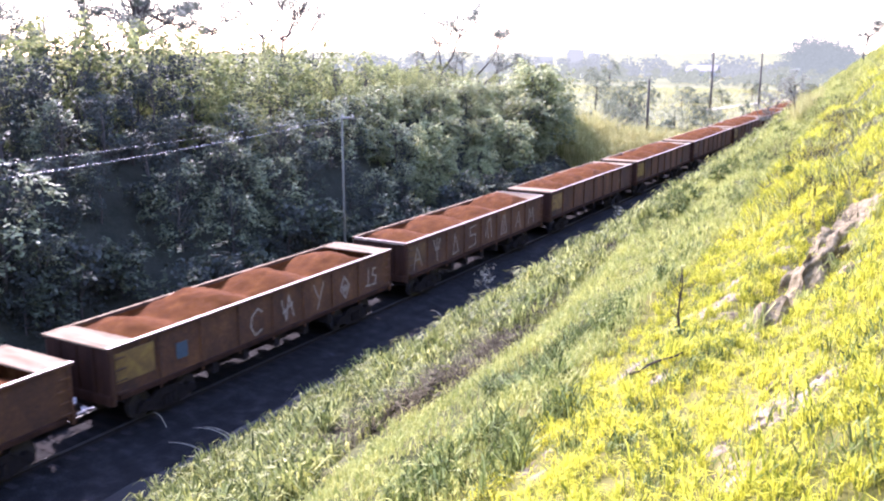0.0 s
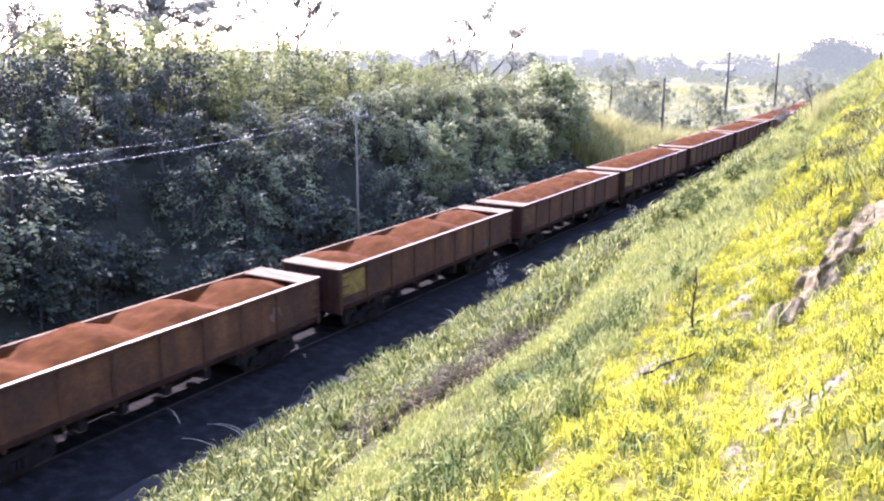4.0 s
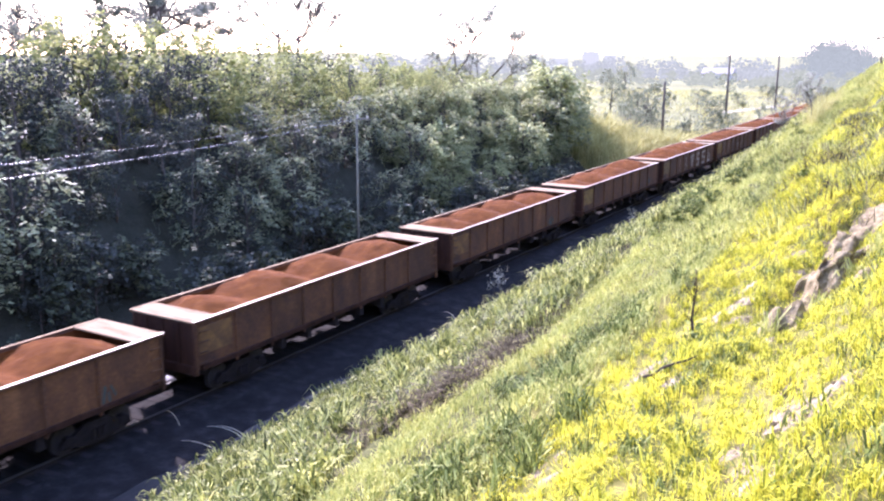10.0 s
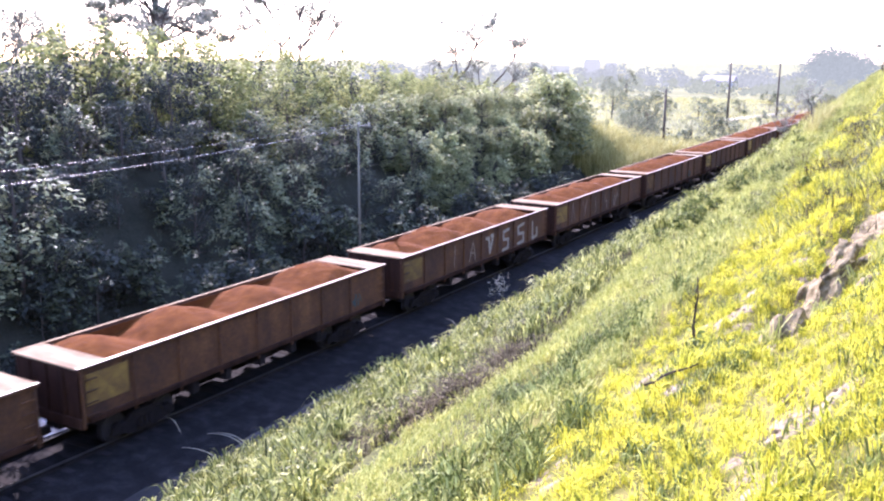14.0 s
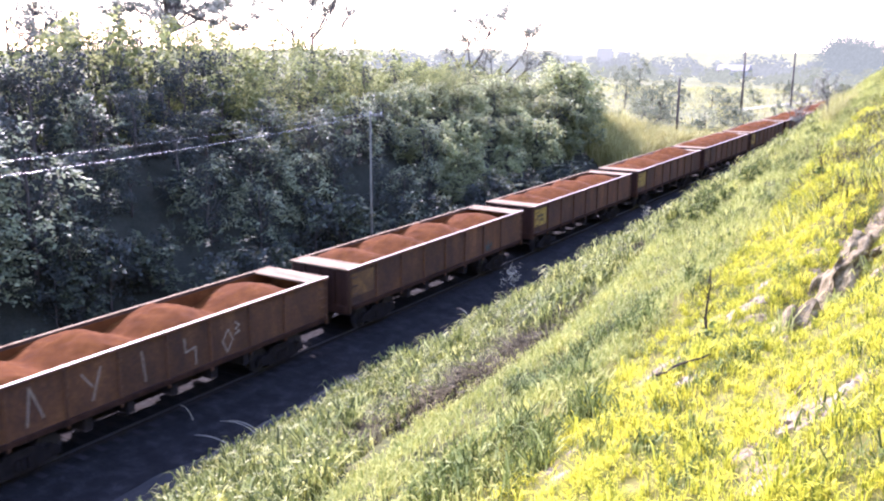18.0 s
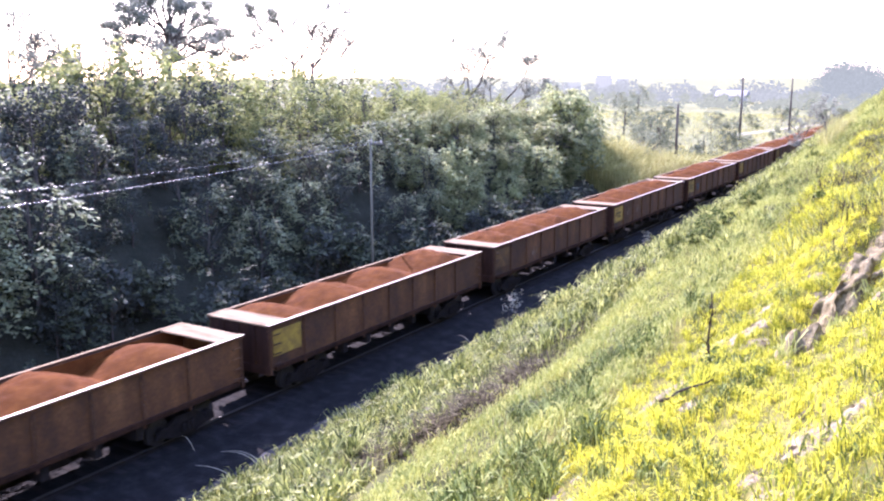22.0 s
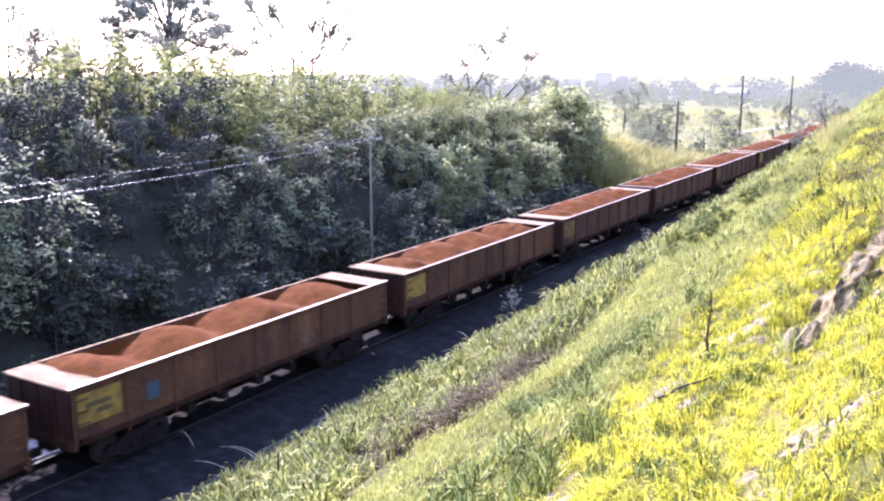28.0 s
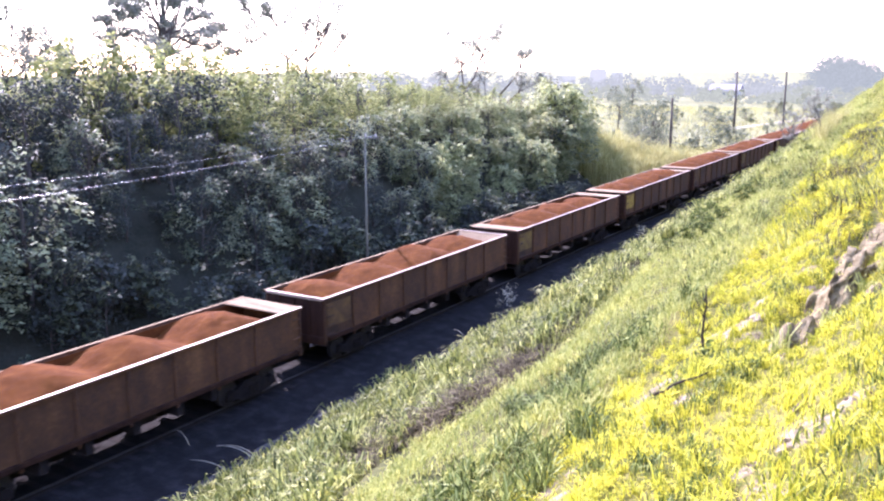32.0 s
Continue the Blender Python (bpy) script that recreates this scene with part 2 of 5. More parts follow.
M_DARKREED = leafy("dark_reed_leaves", [(0.0, (0.04, 0.052, 0.012)), (0.5, (0.115, 0.145, 0.032)), (0.8, (0.24, 0.28, 0.075)), (1.0, (0.5, 0.54, 0.2))], 0.55, 0.45, 0.06, vary=0.0)
M_GRASS = leafy("bright_grass", [(0.0, (0.08, 0.11, 0.012)), (0.35, (0.4, 0.405, 0.034)), (0.7, (0.74, 0.67, 0.064)), (1.0, (0.9, 0.8, 0.1))], 0.6, 0.36, 0.06, vary=0.0)
M_LOWGRASS = leafy("low_turf_blades", [(0.0, (0.09, 0.105, 0.012)), (0.5, (0.31, 0.3, 0.032)), (1.0, (0.62, 0.58, 0.07))], 0.7, 0.35, 0.04, vary=0.0)
M_PALEGRASS = leafy("pale_grass", [(0.0, (0.21, 0.24, 0.055)), (0.5, (0.42, 0.42, 0.11)), (1.0, (0.63, 0.6, 0.22))], 0.7, 0.4, 0.05, vary=0.0)
M_DRY = leafy("dry_stalks", [(0.0, (0.025, 0.02, 0.011)), (0.5, (0.075, 0.06, 0.033)), (1.0, (0.21, 0.18, 0.11))], 0.9, 0.15, 0.03, vary=0.0)
M_OLIVE = leafy("olive_leaves", [(0.0, (0.2, 0.22, 0.11)), (0.5, (0.35, 0.37, 0.18)), (1.0, (0.5, 0.51, 0.26))], 0.55, 0.55, 0.16)
M_THORN = leafy("field_tree_leaves", [(0.0, (0.1, 0.115, 0.07)), (0.5, (0.18, 0.195, 0.12)), (1.0, (0.3, 0.31, 0.2))], 0.6, 0.5, 0.15)
M_TALLDRY = leafy("tall_yellow_grass", [(0.0, (0.25, 0.23, 0.08)), (0.5, (0.43, 0.4, 0.15)), (1.0, (0.6, 0.55, 0.25))], 0.8, 0.42, 0.03, vary=0.0)
M_STRAW = leafy("straw", [(0.0, (0.3, 0.26, 0.18)), (1.0, (0.52, 0.47, 0.36))], 0.8, 0.2, 0.2, vary=0.0)
M_WHITEWALL = plain("white_wall", (0.45, 0.42, 0.37), 0.8)
M_ROOF = plain("pale_roof", (0.3, 0.265, 0.23), 0.8)
M_GLASS = plain("dark_window", (0.12, 0.15, 0.18), 0.2)


# ---- mesh helpers ----
def mesh_of(name, verts, faces, mat, smooth=False):
    me = bpy.data.meshes.new(name)
    me.from_pydata([tuple(v) for v in verts], [], [tuple(f) for f in faces])
    me.materials.append(mat)
    if smooth:
        me.polygons.foreach_set("use_smooth", [True] * len(me.polygons))
    me.update()
    return me


def quads_mesh(name, verts, mat):
    """A mesh of loose quads from an (n, 4, 3) array."""
    n = len(verts)
    me = bpy.data.meshes.new(name)
    me.vertices.add(4 * n)
    me.vertices.foreach_set("co", np.asarray(verts, np.float32).ravel())
    me.loops.add(4 * n)
    me.loops.foreach_set("vertex_index", np.arange(4 * n, dtype=np.int32))
    me.polygons.add(n)
    me.polygons.foreach_set("loop_start", np.arange(0, 4 * n, 4, dtype=np.int32))
    me.materials.append(mat)
    me.update(calc_edges=True)
    return me


def part(name, me, parent=None, label="", at=None):
    """Links a mesh (or a bmesh with its material) as one object under a thing or part."""
    ob = new(name, me)
    if parent is not None:
        ob.parent = parent
    if at is not None:
        ob.matrix_basis = at
    return tagged(ob, label) if label else ob


def box_bm(bm, x0, x1, y0, y1, z0, z1):
    v = [bm.verts.new(p) for p in ((x0, y0, z0), (x1, y0, z0), (x1, y1, z0), (x0, y1, z0), (x0, y0, z1), (x1, y0, z1), (x1, y1, z1), (x0, y1, z1))]
    for f in ((3, 2, 1, 0), (4, 5, 6, 7), (0, 1, 5, 4), (1, 2, 6, 5), (2, 3, 7, 6), (3, 0, 4, 7)):
        bm.faces.new([v[i] for i in f])


def baked(bm, name, mat, bevel=0.0):
    if bevel:
        bmesh.ops.bevel(bm, geom=bm.edges[:], offset=bevel, segments=1, affect="EDGES")
    me = bpy.data.meshes.new(name)
    bm.normal_update()
    bm.to_mesh(me)
    bm.free()
    me.materials.append(mat)
    return me


def box(name, x0, x1, y0, y1, z0, z1, mat, bevel=0.0):
    bm = bmesh.new()
    box_bm(bm, x0, x1, y0, y1, z0, z1)
    return baked(bm, name, mat, bevel)


def tube(name, pts, radii, mat, sides=7):
    """A tapered round bar along points."""
    vs, fs = [], []
    pts = [Vector(p) for p in pts]
    for i, p in enumerate(pts):
        d = (pts[min(i + 1, len(pts) - 1)] - pts[max(i - 1, 0)]).normalized()
        a = d.cross(Vector((0.31, 0.95, 0.07))).normalized()
        b = d.cross(a)
        for k in range(sides):
            w = 2 * math.pi * k / sides
            vs.append(p + (a * math.cos(w) + b * math.sin(w)) * radii[i])
    for i in range(len(pts) - 1):
        for k in range(sides):
            a0, a1 = i * sides + k, i * sides + (k + 1) % sides
            fs.append((a0, a1, a1 + sides, a0 + sides))
    fs += [tuple(range(sides))[::-1], tuple(range(len(vs) - sides, len(vs)))]
    return mesh_of(name, vs, fs, mat, True)


def disc_bm(bm, x0, x1, cy, cz, r, n=20):
    """A drum along x."""
    a = [bm.verts.new((x0, cy + r * math.cos(2 * math.pi * k / n), cz + r * math.sin(2 * math.pi * k / n))) for k in range(n)]
    b = [bm.verts.new((x1, cy + r * math.cos(2 * math.pi * k / n), cz + r * math.sin(2 * math.pi * k / n))) for k in range(n)]
    for k in range(n):
        bm.faces.new((a[k], a[(k + 1) % n], b[(k + 1) % n], b[k]))
    bm.faces.new(a[::-1])
    bm.faces.new(b)


def leaf_cloud(rng, centres, radii, per, size, flat=0.5, droop=0.0):
    """Leaf quads scattered in clumps: (n, 4, 3)."""
    c = np.repeat(np.asarray(centres, float), per, 0)
    r = np.repeat(np.asarray(radii, float), per)[:, None]
    n = len(c)
    d = rng.normal(size=(n, 3))
    d /= np.linalg.norm(d, axis=1, keepdims=True)
    p = c + d * r * (rng.random((n, 1)) ** 0.45) * np.array([1, 1, 0.8])
    a = rng.normal(size=(n, 3)) * np.array([1, 1, flat])
    a[:, 2] -= droop
    a /= np.linalg.norm(a, axis=1, keepdims=True)
    b = np.cross(a, rng.normal(size=(n, 3)))
    b /= np.linalg.norm(b, axis=1, keepdims=True)
    s = size * (0.6 + 0.8 * rng.random((n, 1)))
    w = s * 0.36
    return np.stack([p, p + a * s * 0.5 + b * w, p + a * s, p + a * s * 0.5 - b * w], 1)


def blades(rng, feet, height, width, lean=0.5, bend=0.6, simple=False):
    """Grass blades as two quads each, or one where they stay far off."""
    n = len(feet)
    w = rng.random(n) * 2 * np.pi
    out = np.stack([np.cos(w), np.sin(w), np.zeros(n)], 1)
    side = np.stack([-np.sin(w), np.cos(w), np.zeros(n)], 1)
    h = (height * (0.55 + 0.9 * rng.random(n)))[:, None]
    l = (lean * rng.random(n))[:, None]
    mid = feet + out * h * l * 0.4 + np.array([0, 0, 1]) * h * 0.62
    tip = feet + out * h * (l + bend * rng.random((n, 1))) + np.array([0, 0, 1]) * h * (0.95 - 0.4 * l)
    ww = (width * (0.6 + 0.8 * rng.random(n)))[:, None] * side
    if simple:
        return np.stack([feet - ww * 0.7, feet + ww * 0.7, tip + ww * 0.15, tip - ww * 0.15], 1)
    q1 = np.stack([feet - ww * 0.6, feet + ww * 0.6, mid + ww, mid - ww], 1)
    q2 = np.stack([mid - ww, mid + ww, tip + ww * 0.08, tip - ww * 0.08], 1)
    return np.concatenate([q1, q2], 1).reshape(-1, 4, 3)


def arching(rng, feet, height, width, reach=0.8):
    """Broad grass leaves that rise, arch over and hang their tips: three quads each."""
    n = len(feet)
    w = rng.random(n) * 2 * np.pi
    out = np.stack([np.cos(w), np.sin(w), np.zeros(n)], 1)
    side = np.stack([-np.sin(w), np.cos(w), np.zeros(n)], 1) * (width * (0.6 + 0.8 * rng.random(n)))[:, None]
    h = (height * (0.5 + 0.9 * rng.random(n)))[:, None]
    r = h * (reach * (0.35 + 0.9 * rng.random(n)))[:, None]
    up = np.array([0, 0, 1.0])
    sag = 0.55 + 0.4 * rng.random((n, 1))
    a, b, c = feet + out * r * 0.18 + up * h * 0.6, feet + out * r * 0.6 + up * h * 0.95, feet + out * r + up * h * sag
    q1 = np.stack([feet - side * 0.5, feet + side * 0.5, a + side, a - side], 1)
    q2 = np.stack([a - side, a + side, b + side * 0.9, b - side * 0.9], 1)
    q3 = np.stack([b - side * 0.9, b + side * 0.9, c + side * 0.1, c - side * 0.1], 1)
    return np.concatenate([q1, q2, q3], 1).reshape(-1, 4, 3)


# ---- lie of the land ----
CUT_Y = [-60, 0, 15, 28, 40, 56, 70, 88, 112, 140, 420, 480]
CUT_X = [6.4, 6.0, 5.5, 4.5, 4.4, 4.1, 3.7, 3.2, 2.7, 2.4, 2.4, 40]      # foot of the grassy bank
CUT_T = [0.64, 0.64, 0.65, 0.68, 0.73, 0.84, 0.95, 1.08, 1.32, 1.2, 0.5, 0.0]


def sstep(a, b, v):
    t = np.clip((v - a) / (b - a), 0, 1)
    return t * t * (3 - 2 * t)


def wobble(x, y, s, amp):
    return amp * (np.sin(x * s + 1.3 * np.sin(y * s * 0.7)) * np.cos(y * s * 0.8 + 0.9 * np.sin(x * s * 0.6)))


def land(x, y):
    """Height of the ground at (x, y)."""
    x, y = np.asarray(x, float), np.asarray(y, float)
    # grassy bank under the viewer
    xf, tn = np.interp(y, CUT_Y, CUT_X), np.interp(y, CUT_Y, CUT_T)
    up = np.maximum(0, x - xf)
    crest = np.interp(y, [-60, 50, 70, 88, 112, 140, 300, 480], [18, 17, 15.5, 12.5, 8.5, 7.0, 5, 0.2])
    rise = up * tn + 1e-6
    bank = rise * (1 + (rise / crest) ** 4) ** -0.25
    # worn gully and small ledges across the upper slope
    gully = 0.3 * np.exp(-((x - 19.62 - 0.07 * (y - 9)) / 0.42) ** 2) * sstep(8.0, 9.2, y) * (1 - sstep(13.0, 15.0, y))
    ledge = 0.10 * np.sin(rise * 5.2 + 1.2 * np.sin(y * 0.35)) * np.clip(up - 1, 0, 1)
    bank = bank - gully + ledge * np.interp(y, [0, 10, 40], [0.35, 1.0, 2.2])
    rough_ground = wobble(x, y, 1.9, 0.05) + wobble(x + 3, y, 4.3, 0.03) + wobble(x, y + 5, 0.7, 0.1)
    bank = bank + rough_ground * np.clip(up, 0, 1)
    # wooded bank across the line
    top = np.interp(y, [-60, 45, 64, 72, 80, 90, 104], [6.0, 6.0, 6.0, 5.2, 3.4, 1.0, 0.0])
    wood = top * sstep(4.5, 13, -x) * (1 - 0.25 * sstep(40, 90, -x))
    far = -0.022 * np.clip(y - 200, 0, 1500) * sstep(10, 60, np.hypot(x, y - 200))
    flat = wobble(x, y, 0.13, 0.12) * sstep(8, 30, np.abs(x))
    return np.where(x > 2, bank, 0) + np.where(x < -4, wood, 0) + far + flat


def axis(*spans):
    out = []
    for a, b, n in spans:
        out += list(np.linspace(a, b, n, endpoint=False))
    return np.array(out + [spans[-1][1]])


def sheet(name, xs, ys, mats, which=None, lift=0.0):
    X, Y = np.meshgrid(xs, ys)
    Z = land(X, Y) + lift
    nx, ny = len(xs), len(ys)
    v = np.stack([X, Y, Z], -1).reshape(-1, 3)
    i = (np.arange(ny - 1)[:, None] * nx + np.arange(nx - 1)).ravel()
    f = np.stack([i, i + 1, i + nx + 1, i + nx], 1)
    me = bpy.data.meshes.new(name)
    me.from_pydata(v.tolist(), [], f.tolist())
    for m in mats:
        me.materials.append(m)
    if which is not None:
        c = v[f].mean(1)
        me.polygons.foreach_set("material_index", which(c[:, 0], c[:, 1]).astype(np.int32))
    me.polygons.foreach_set("use_smooth", [True] * len(f))
    me.update()
    return new(name, me)


def worn(x, y):
    """Above 0.4 where the upper bank is worn to dark earth between its ledges."""
    return np.where(y > 15, np.sin(2.1 * x + 0.35 * y + 1.5 * np.sin(0.5 * y)) * np.sin(0.9 * y - 0.6 * x), 0)


def ground_kind(x, y):
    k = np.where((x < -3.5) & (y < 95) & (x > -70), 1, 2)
    near = np.where(x - np.interp(y, CUT_Y, CUT_X) < 10.6 + 0.6 * np.sin(y * 0.9), 3, 0)
    near = np.where((worn(x, y) > 0.3) | (y > 18), 3, near)
    return np.where((x > 2) & (y < 430) & (x < 200), near, k)


gx = axis((-3000, -300, 14), (-300, -60, 24), (-60, -16, 30), (-16, 2, 36), (2, 23, 70), (23, 60, 30), (60, 300, 16), (300, 3000, 14))
gy = axis((-400, -40, 10), (-40, 2, 30), (2, 40, 90), (40, 120, 80), (120, 300, 60), (300, 800, 30), (800, 4500, 20))
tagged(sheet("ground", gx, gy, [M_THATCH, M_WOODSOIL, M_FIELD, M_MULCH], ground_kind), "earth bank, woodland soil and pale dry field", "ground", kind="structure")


# gravel track beside the line, widening towards the viewer
def strip(name, y0, y1, n, left, right, z, mat, cols=8):
    ys = np.linspace(y0, y1, n)
    v, f = [], []
    for y in ys:
        a, b = left(y), right(y)
        for k in range(cols + 1):
            x = a + (b - a) * k / cols
            v.append((x, y, z + 0.03 * math.sin(x * 2.1 + y * 0.6) * math.sin(math.pi * k / cols)))
    for i in range(n - 1):
        for k in range(cols):
            j = i * (cols + 1) + k
            f.append((j, j + 1, j + cols + 2, j + cols + 1))
    return new(name, mesh_of(name, v, f, mat, True))


tagged(strip("gravel_path", -30, 150, 180, lambda y: 1.55, lambda y: np.interp(y, CUT_Y, CUT_X) + 0.35, 0.045, M_GRAVEL), "grey gravel service path beside the track", "path", kind="structure")
# Far bank pale; bed and near shoulder coloured dark as the train's shade.
for name, sec, mat, label in (("ballast_bank", [(-3.4, -0.05), (-1.85, 0.245), (-1.3, 0.25)], M_BALLAST, "pale crushed stone along the far side of the track"), ("ballast_bed", [(-1.3, 0.25), (1.5, 0.25), (2.2, 0.13), (2.8, 0.085), (3.35, 0.065), (3.6, -0.02)], M_SHADEBALLAST, "ballast bed under the rails, coloured dark for the train's shade")):
    bm = bmesh.new()
    rings = [[bm.verts.new((x + 0.05 * math.sin(y * 0.9 + x) + (0.35 * noise.noise((y * 0.5, 1.0, 0)) + 0.15 * noise.noise((y * 1.6, 4.0, 0)) if x > 2.3 else 0), y, z)) for x, z in sec] for y in np.linspace(-40, 430, 472)]
    for r0, r1 in zip(rings, rings[1:]):
        for k in range(len(sec) - 1):
            bm.faces.new((r0[k], r0[k + 1], r1[k + 1], r1[k]))
    tagged(new(name, baked(bm, name, mat)), label, "ballast", kind="structure")
track = tagged(new("railway_track"), "railway track of worn steel rails on timber sleepers", "track", kind="structure")
for x in (-0.8, 0.8):
    bm = bmesh.new()
    box_bm(bm, x - 0.07, x + 0.07, -40, 430, 0.26, 0.28)
    box_bm(bm, x - 0.012, x + 0.012, -40, 430, 0.28, 0.36)
    rail = part("rail", baked(bm, "rail", M_RAIL), track)
    part("rail_head", box("rail_head", x - 0.036, x + 0.036, -40, 430, 0.36, 0.4, M_RAILHEAD), rail, "worn steel rail head")
me = box("sleeper", -1.3, 1.3, -0.12, 0.12, 0.1, 0.26, M_SLEEPER, 0.015)
for i in range(240):
    part("sleeper", me, track, at=pose(0, -10 + 0.62 * i, 0, 0, 0, random.uniform(-1, 1)))


# ---- the ore train ----
CAR_L, CAR_W, PITCH = 14.37, 2.81, 15.51
RIM, SILL = 3.05, 1.42
HW = CAR_W / 2


def wheelset_mesh():
    bm = bmesh.new()
    for s in (-1, 1):
        disc_bm(bm, s * 0.76, s * 0.88, 0, 0, 0.42, 24)
        disc_bm(bm, s * 0.72, s * 0.76, 0, 0, 0.45, 24)
        disc_bm(bm, s * 0.88, s * 0.9, 0, 0, 0.3, 12)
        box_bm(bm, s * 0.9 - 0.01, s * 0.9 + 0.015, -0.26, 0.26, -0.03, 0.03)
    disc_bm(bm, -0.72, 0.72, 0, 0, 0.08, 10)
    return baked(bm, "wheelset", M_WHEEL)


def side_frame_mesh(s):
    """Cast side frame of a bogie, with its two axle boxes and a spring nest."""
    bm = bmesh.new()
    a, b = (s * 0.98, s * 1.1) if s > 0 else (s * 1.1, s * 0.98)
    prof = [(-1.15, 0.42), (-1.12, 0.62), (-0.75, 0.7), (-0.35, 0.92), (0.35, 0.92), (0.75, 0.7), (1.12, 0.62), (1.15, 0.42), (0.8, 0.4), (0.38, 0.28), (-0.38, 0.28), (-0.8, 0.4)]
    lo, hi = ([bm.verts.new((x, y, z + 0.22)) for y, z in prof] for x in (a, b))
    n = len(prof)
    for k in range(n):
        bm.faces.new((lo[k], lo[(k + 1) % n], hi[(k + 1) % n], hi[k]))
    bm.faces.new(lo[::-1])
    bm.faces.new(hi)
    for y in (-0.9, 0.9):
        disc_bm(bm, a - 0.03, b + 0.03, y, 0.82, 0.16, 12)
    return baked(bm, "side_frame", M_BOGIE)


def spring_mesh():
    """One coil spring as a lathed, ridged pillar."""
    v, f, n = [], [], 7
    prof = [(0.075 if k % 2 else 0.055, 0.62 + 0.045 * k) for k in range(8)]
    for r, z in prof:
        v += [(r * math.cos(2 * math.pi * k / n), r * math.sin(2 * math.pi * k / n), z) for k in range(n)]
    for a in range(len(prof) - 1):
        f += [(a * n + k, a * n + (k + 1) % n, (a + 1) * n + (k + 1) % n, (a + 1) * n + k) for k in range(n)]
    return mesh_of("spring", v, f, M_BOGIE, True)


def ore_mesh(seed):
    """Ore as it falls from a chute: rounded heaps one behind another along the car, with valleys between them."""
    rng = random.Random(seed)
    x1, y0, y1 = HW - 0.15, 0.12, CAR_L - 0.12
    n = 3 if seed % 4 == 0 else 4
    first, last = rng.uniform(1.7, 2.1), CAR_L - rng.uniform(2.3, 2.8)
    heaps = [(first + (last - first) * k / (n - 1) + rng.uniform(-0.2, 0.2), rng.uniform(3.15, 3.4), rng.uniform(-0.15, 0.15), rng.uniform(0.4, 0.5) * (0.8 if n == 3 else 1)) for k in range(n)]
    nx, ny = 22, 110
    v, f = [], []
    for j in range(ny + 1):
        for i in range(nx + 1):
            x, y = -x1 + 2 * x1 * i / nx, y0 + (y1 - y0) * j / ny
            acc = 0.0
            for cy, top, cx, slope in heaps:
                r = math.sqrt((y - cy) ** 2 + (0.62 * (x - cx)) ** 2 + 0.16)
                acc += math.exp(22 * (top - 2.2 - slope * (r - 0.4)))
            z = max(2.1, 2.2 + math.log(acc + 1e-9) / 22)
            z = min(z, RIM - 0.07 + 0.62 * (x1 - abs(x)))
            z += 0.06 * noise.noise((x * 1.3, y * 1.3, seed)) + 0.04 * noise.noise((x * 4, y * 4, seed)) + 0.03 * noise.noise((x * 9, y * 9, seed))
            v.append((x, y, z))
    for j in range(ny):
        for i in range(nx):
            k = j * (nx + 1) + i
            f.append((k, k + 1, k + nx + 2, k + nx + 1))
    return mesh_of("iron_ore_load", v, f, M_ORE, True)


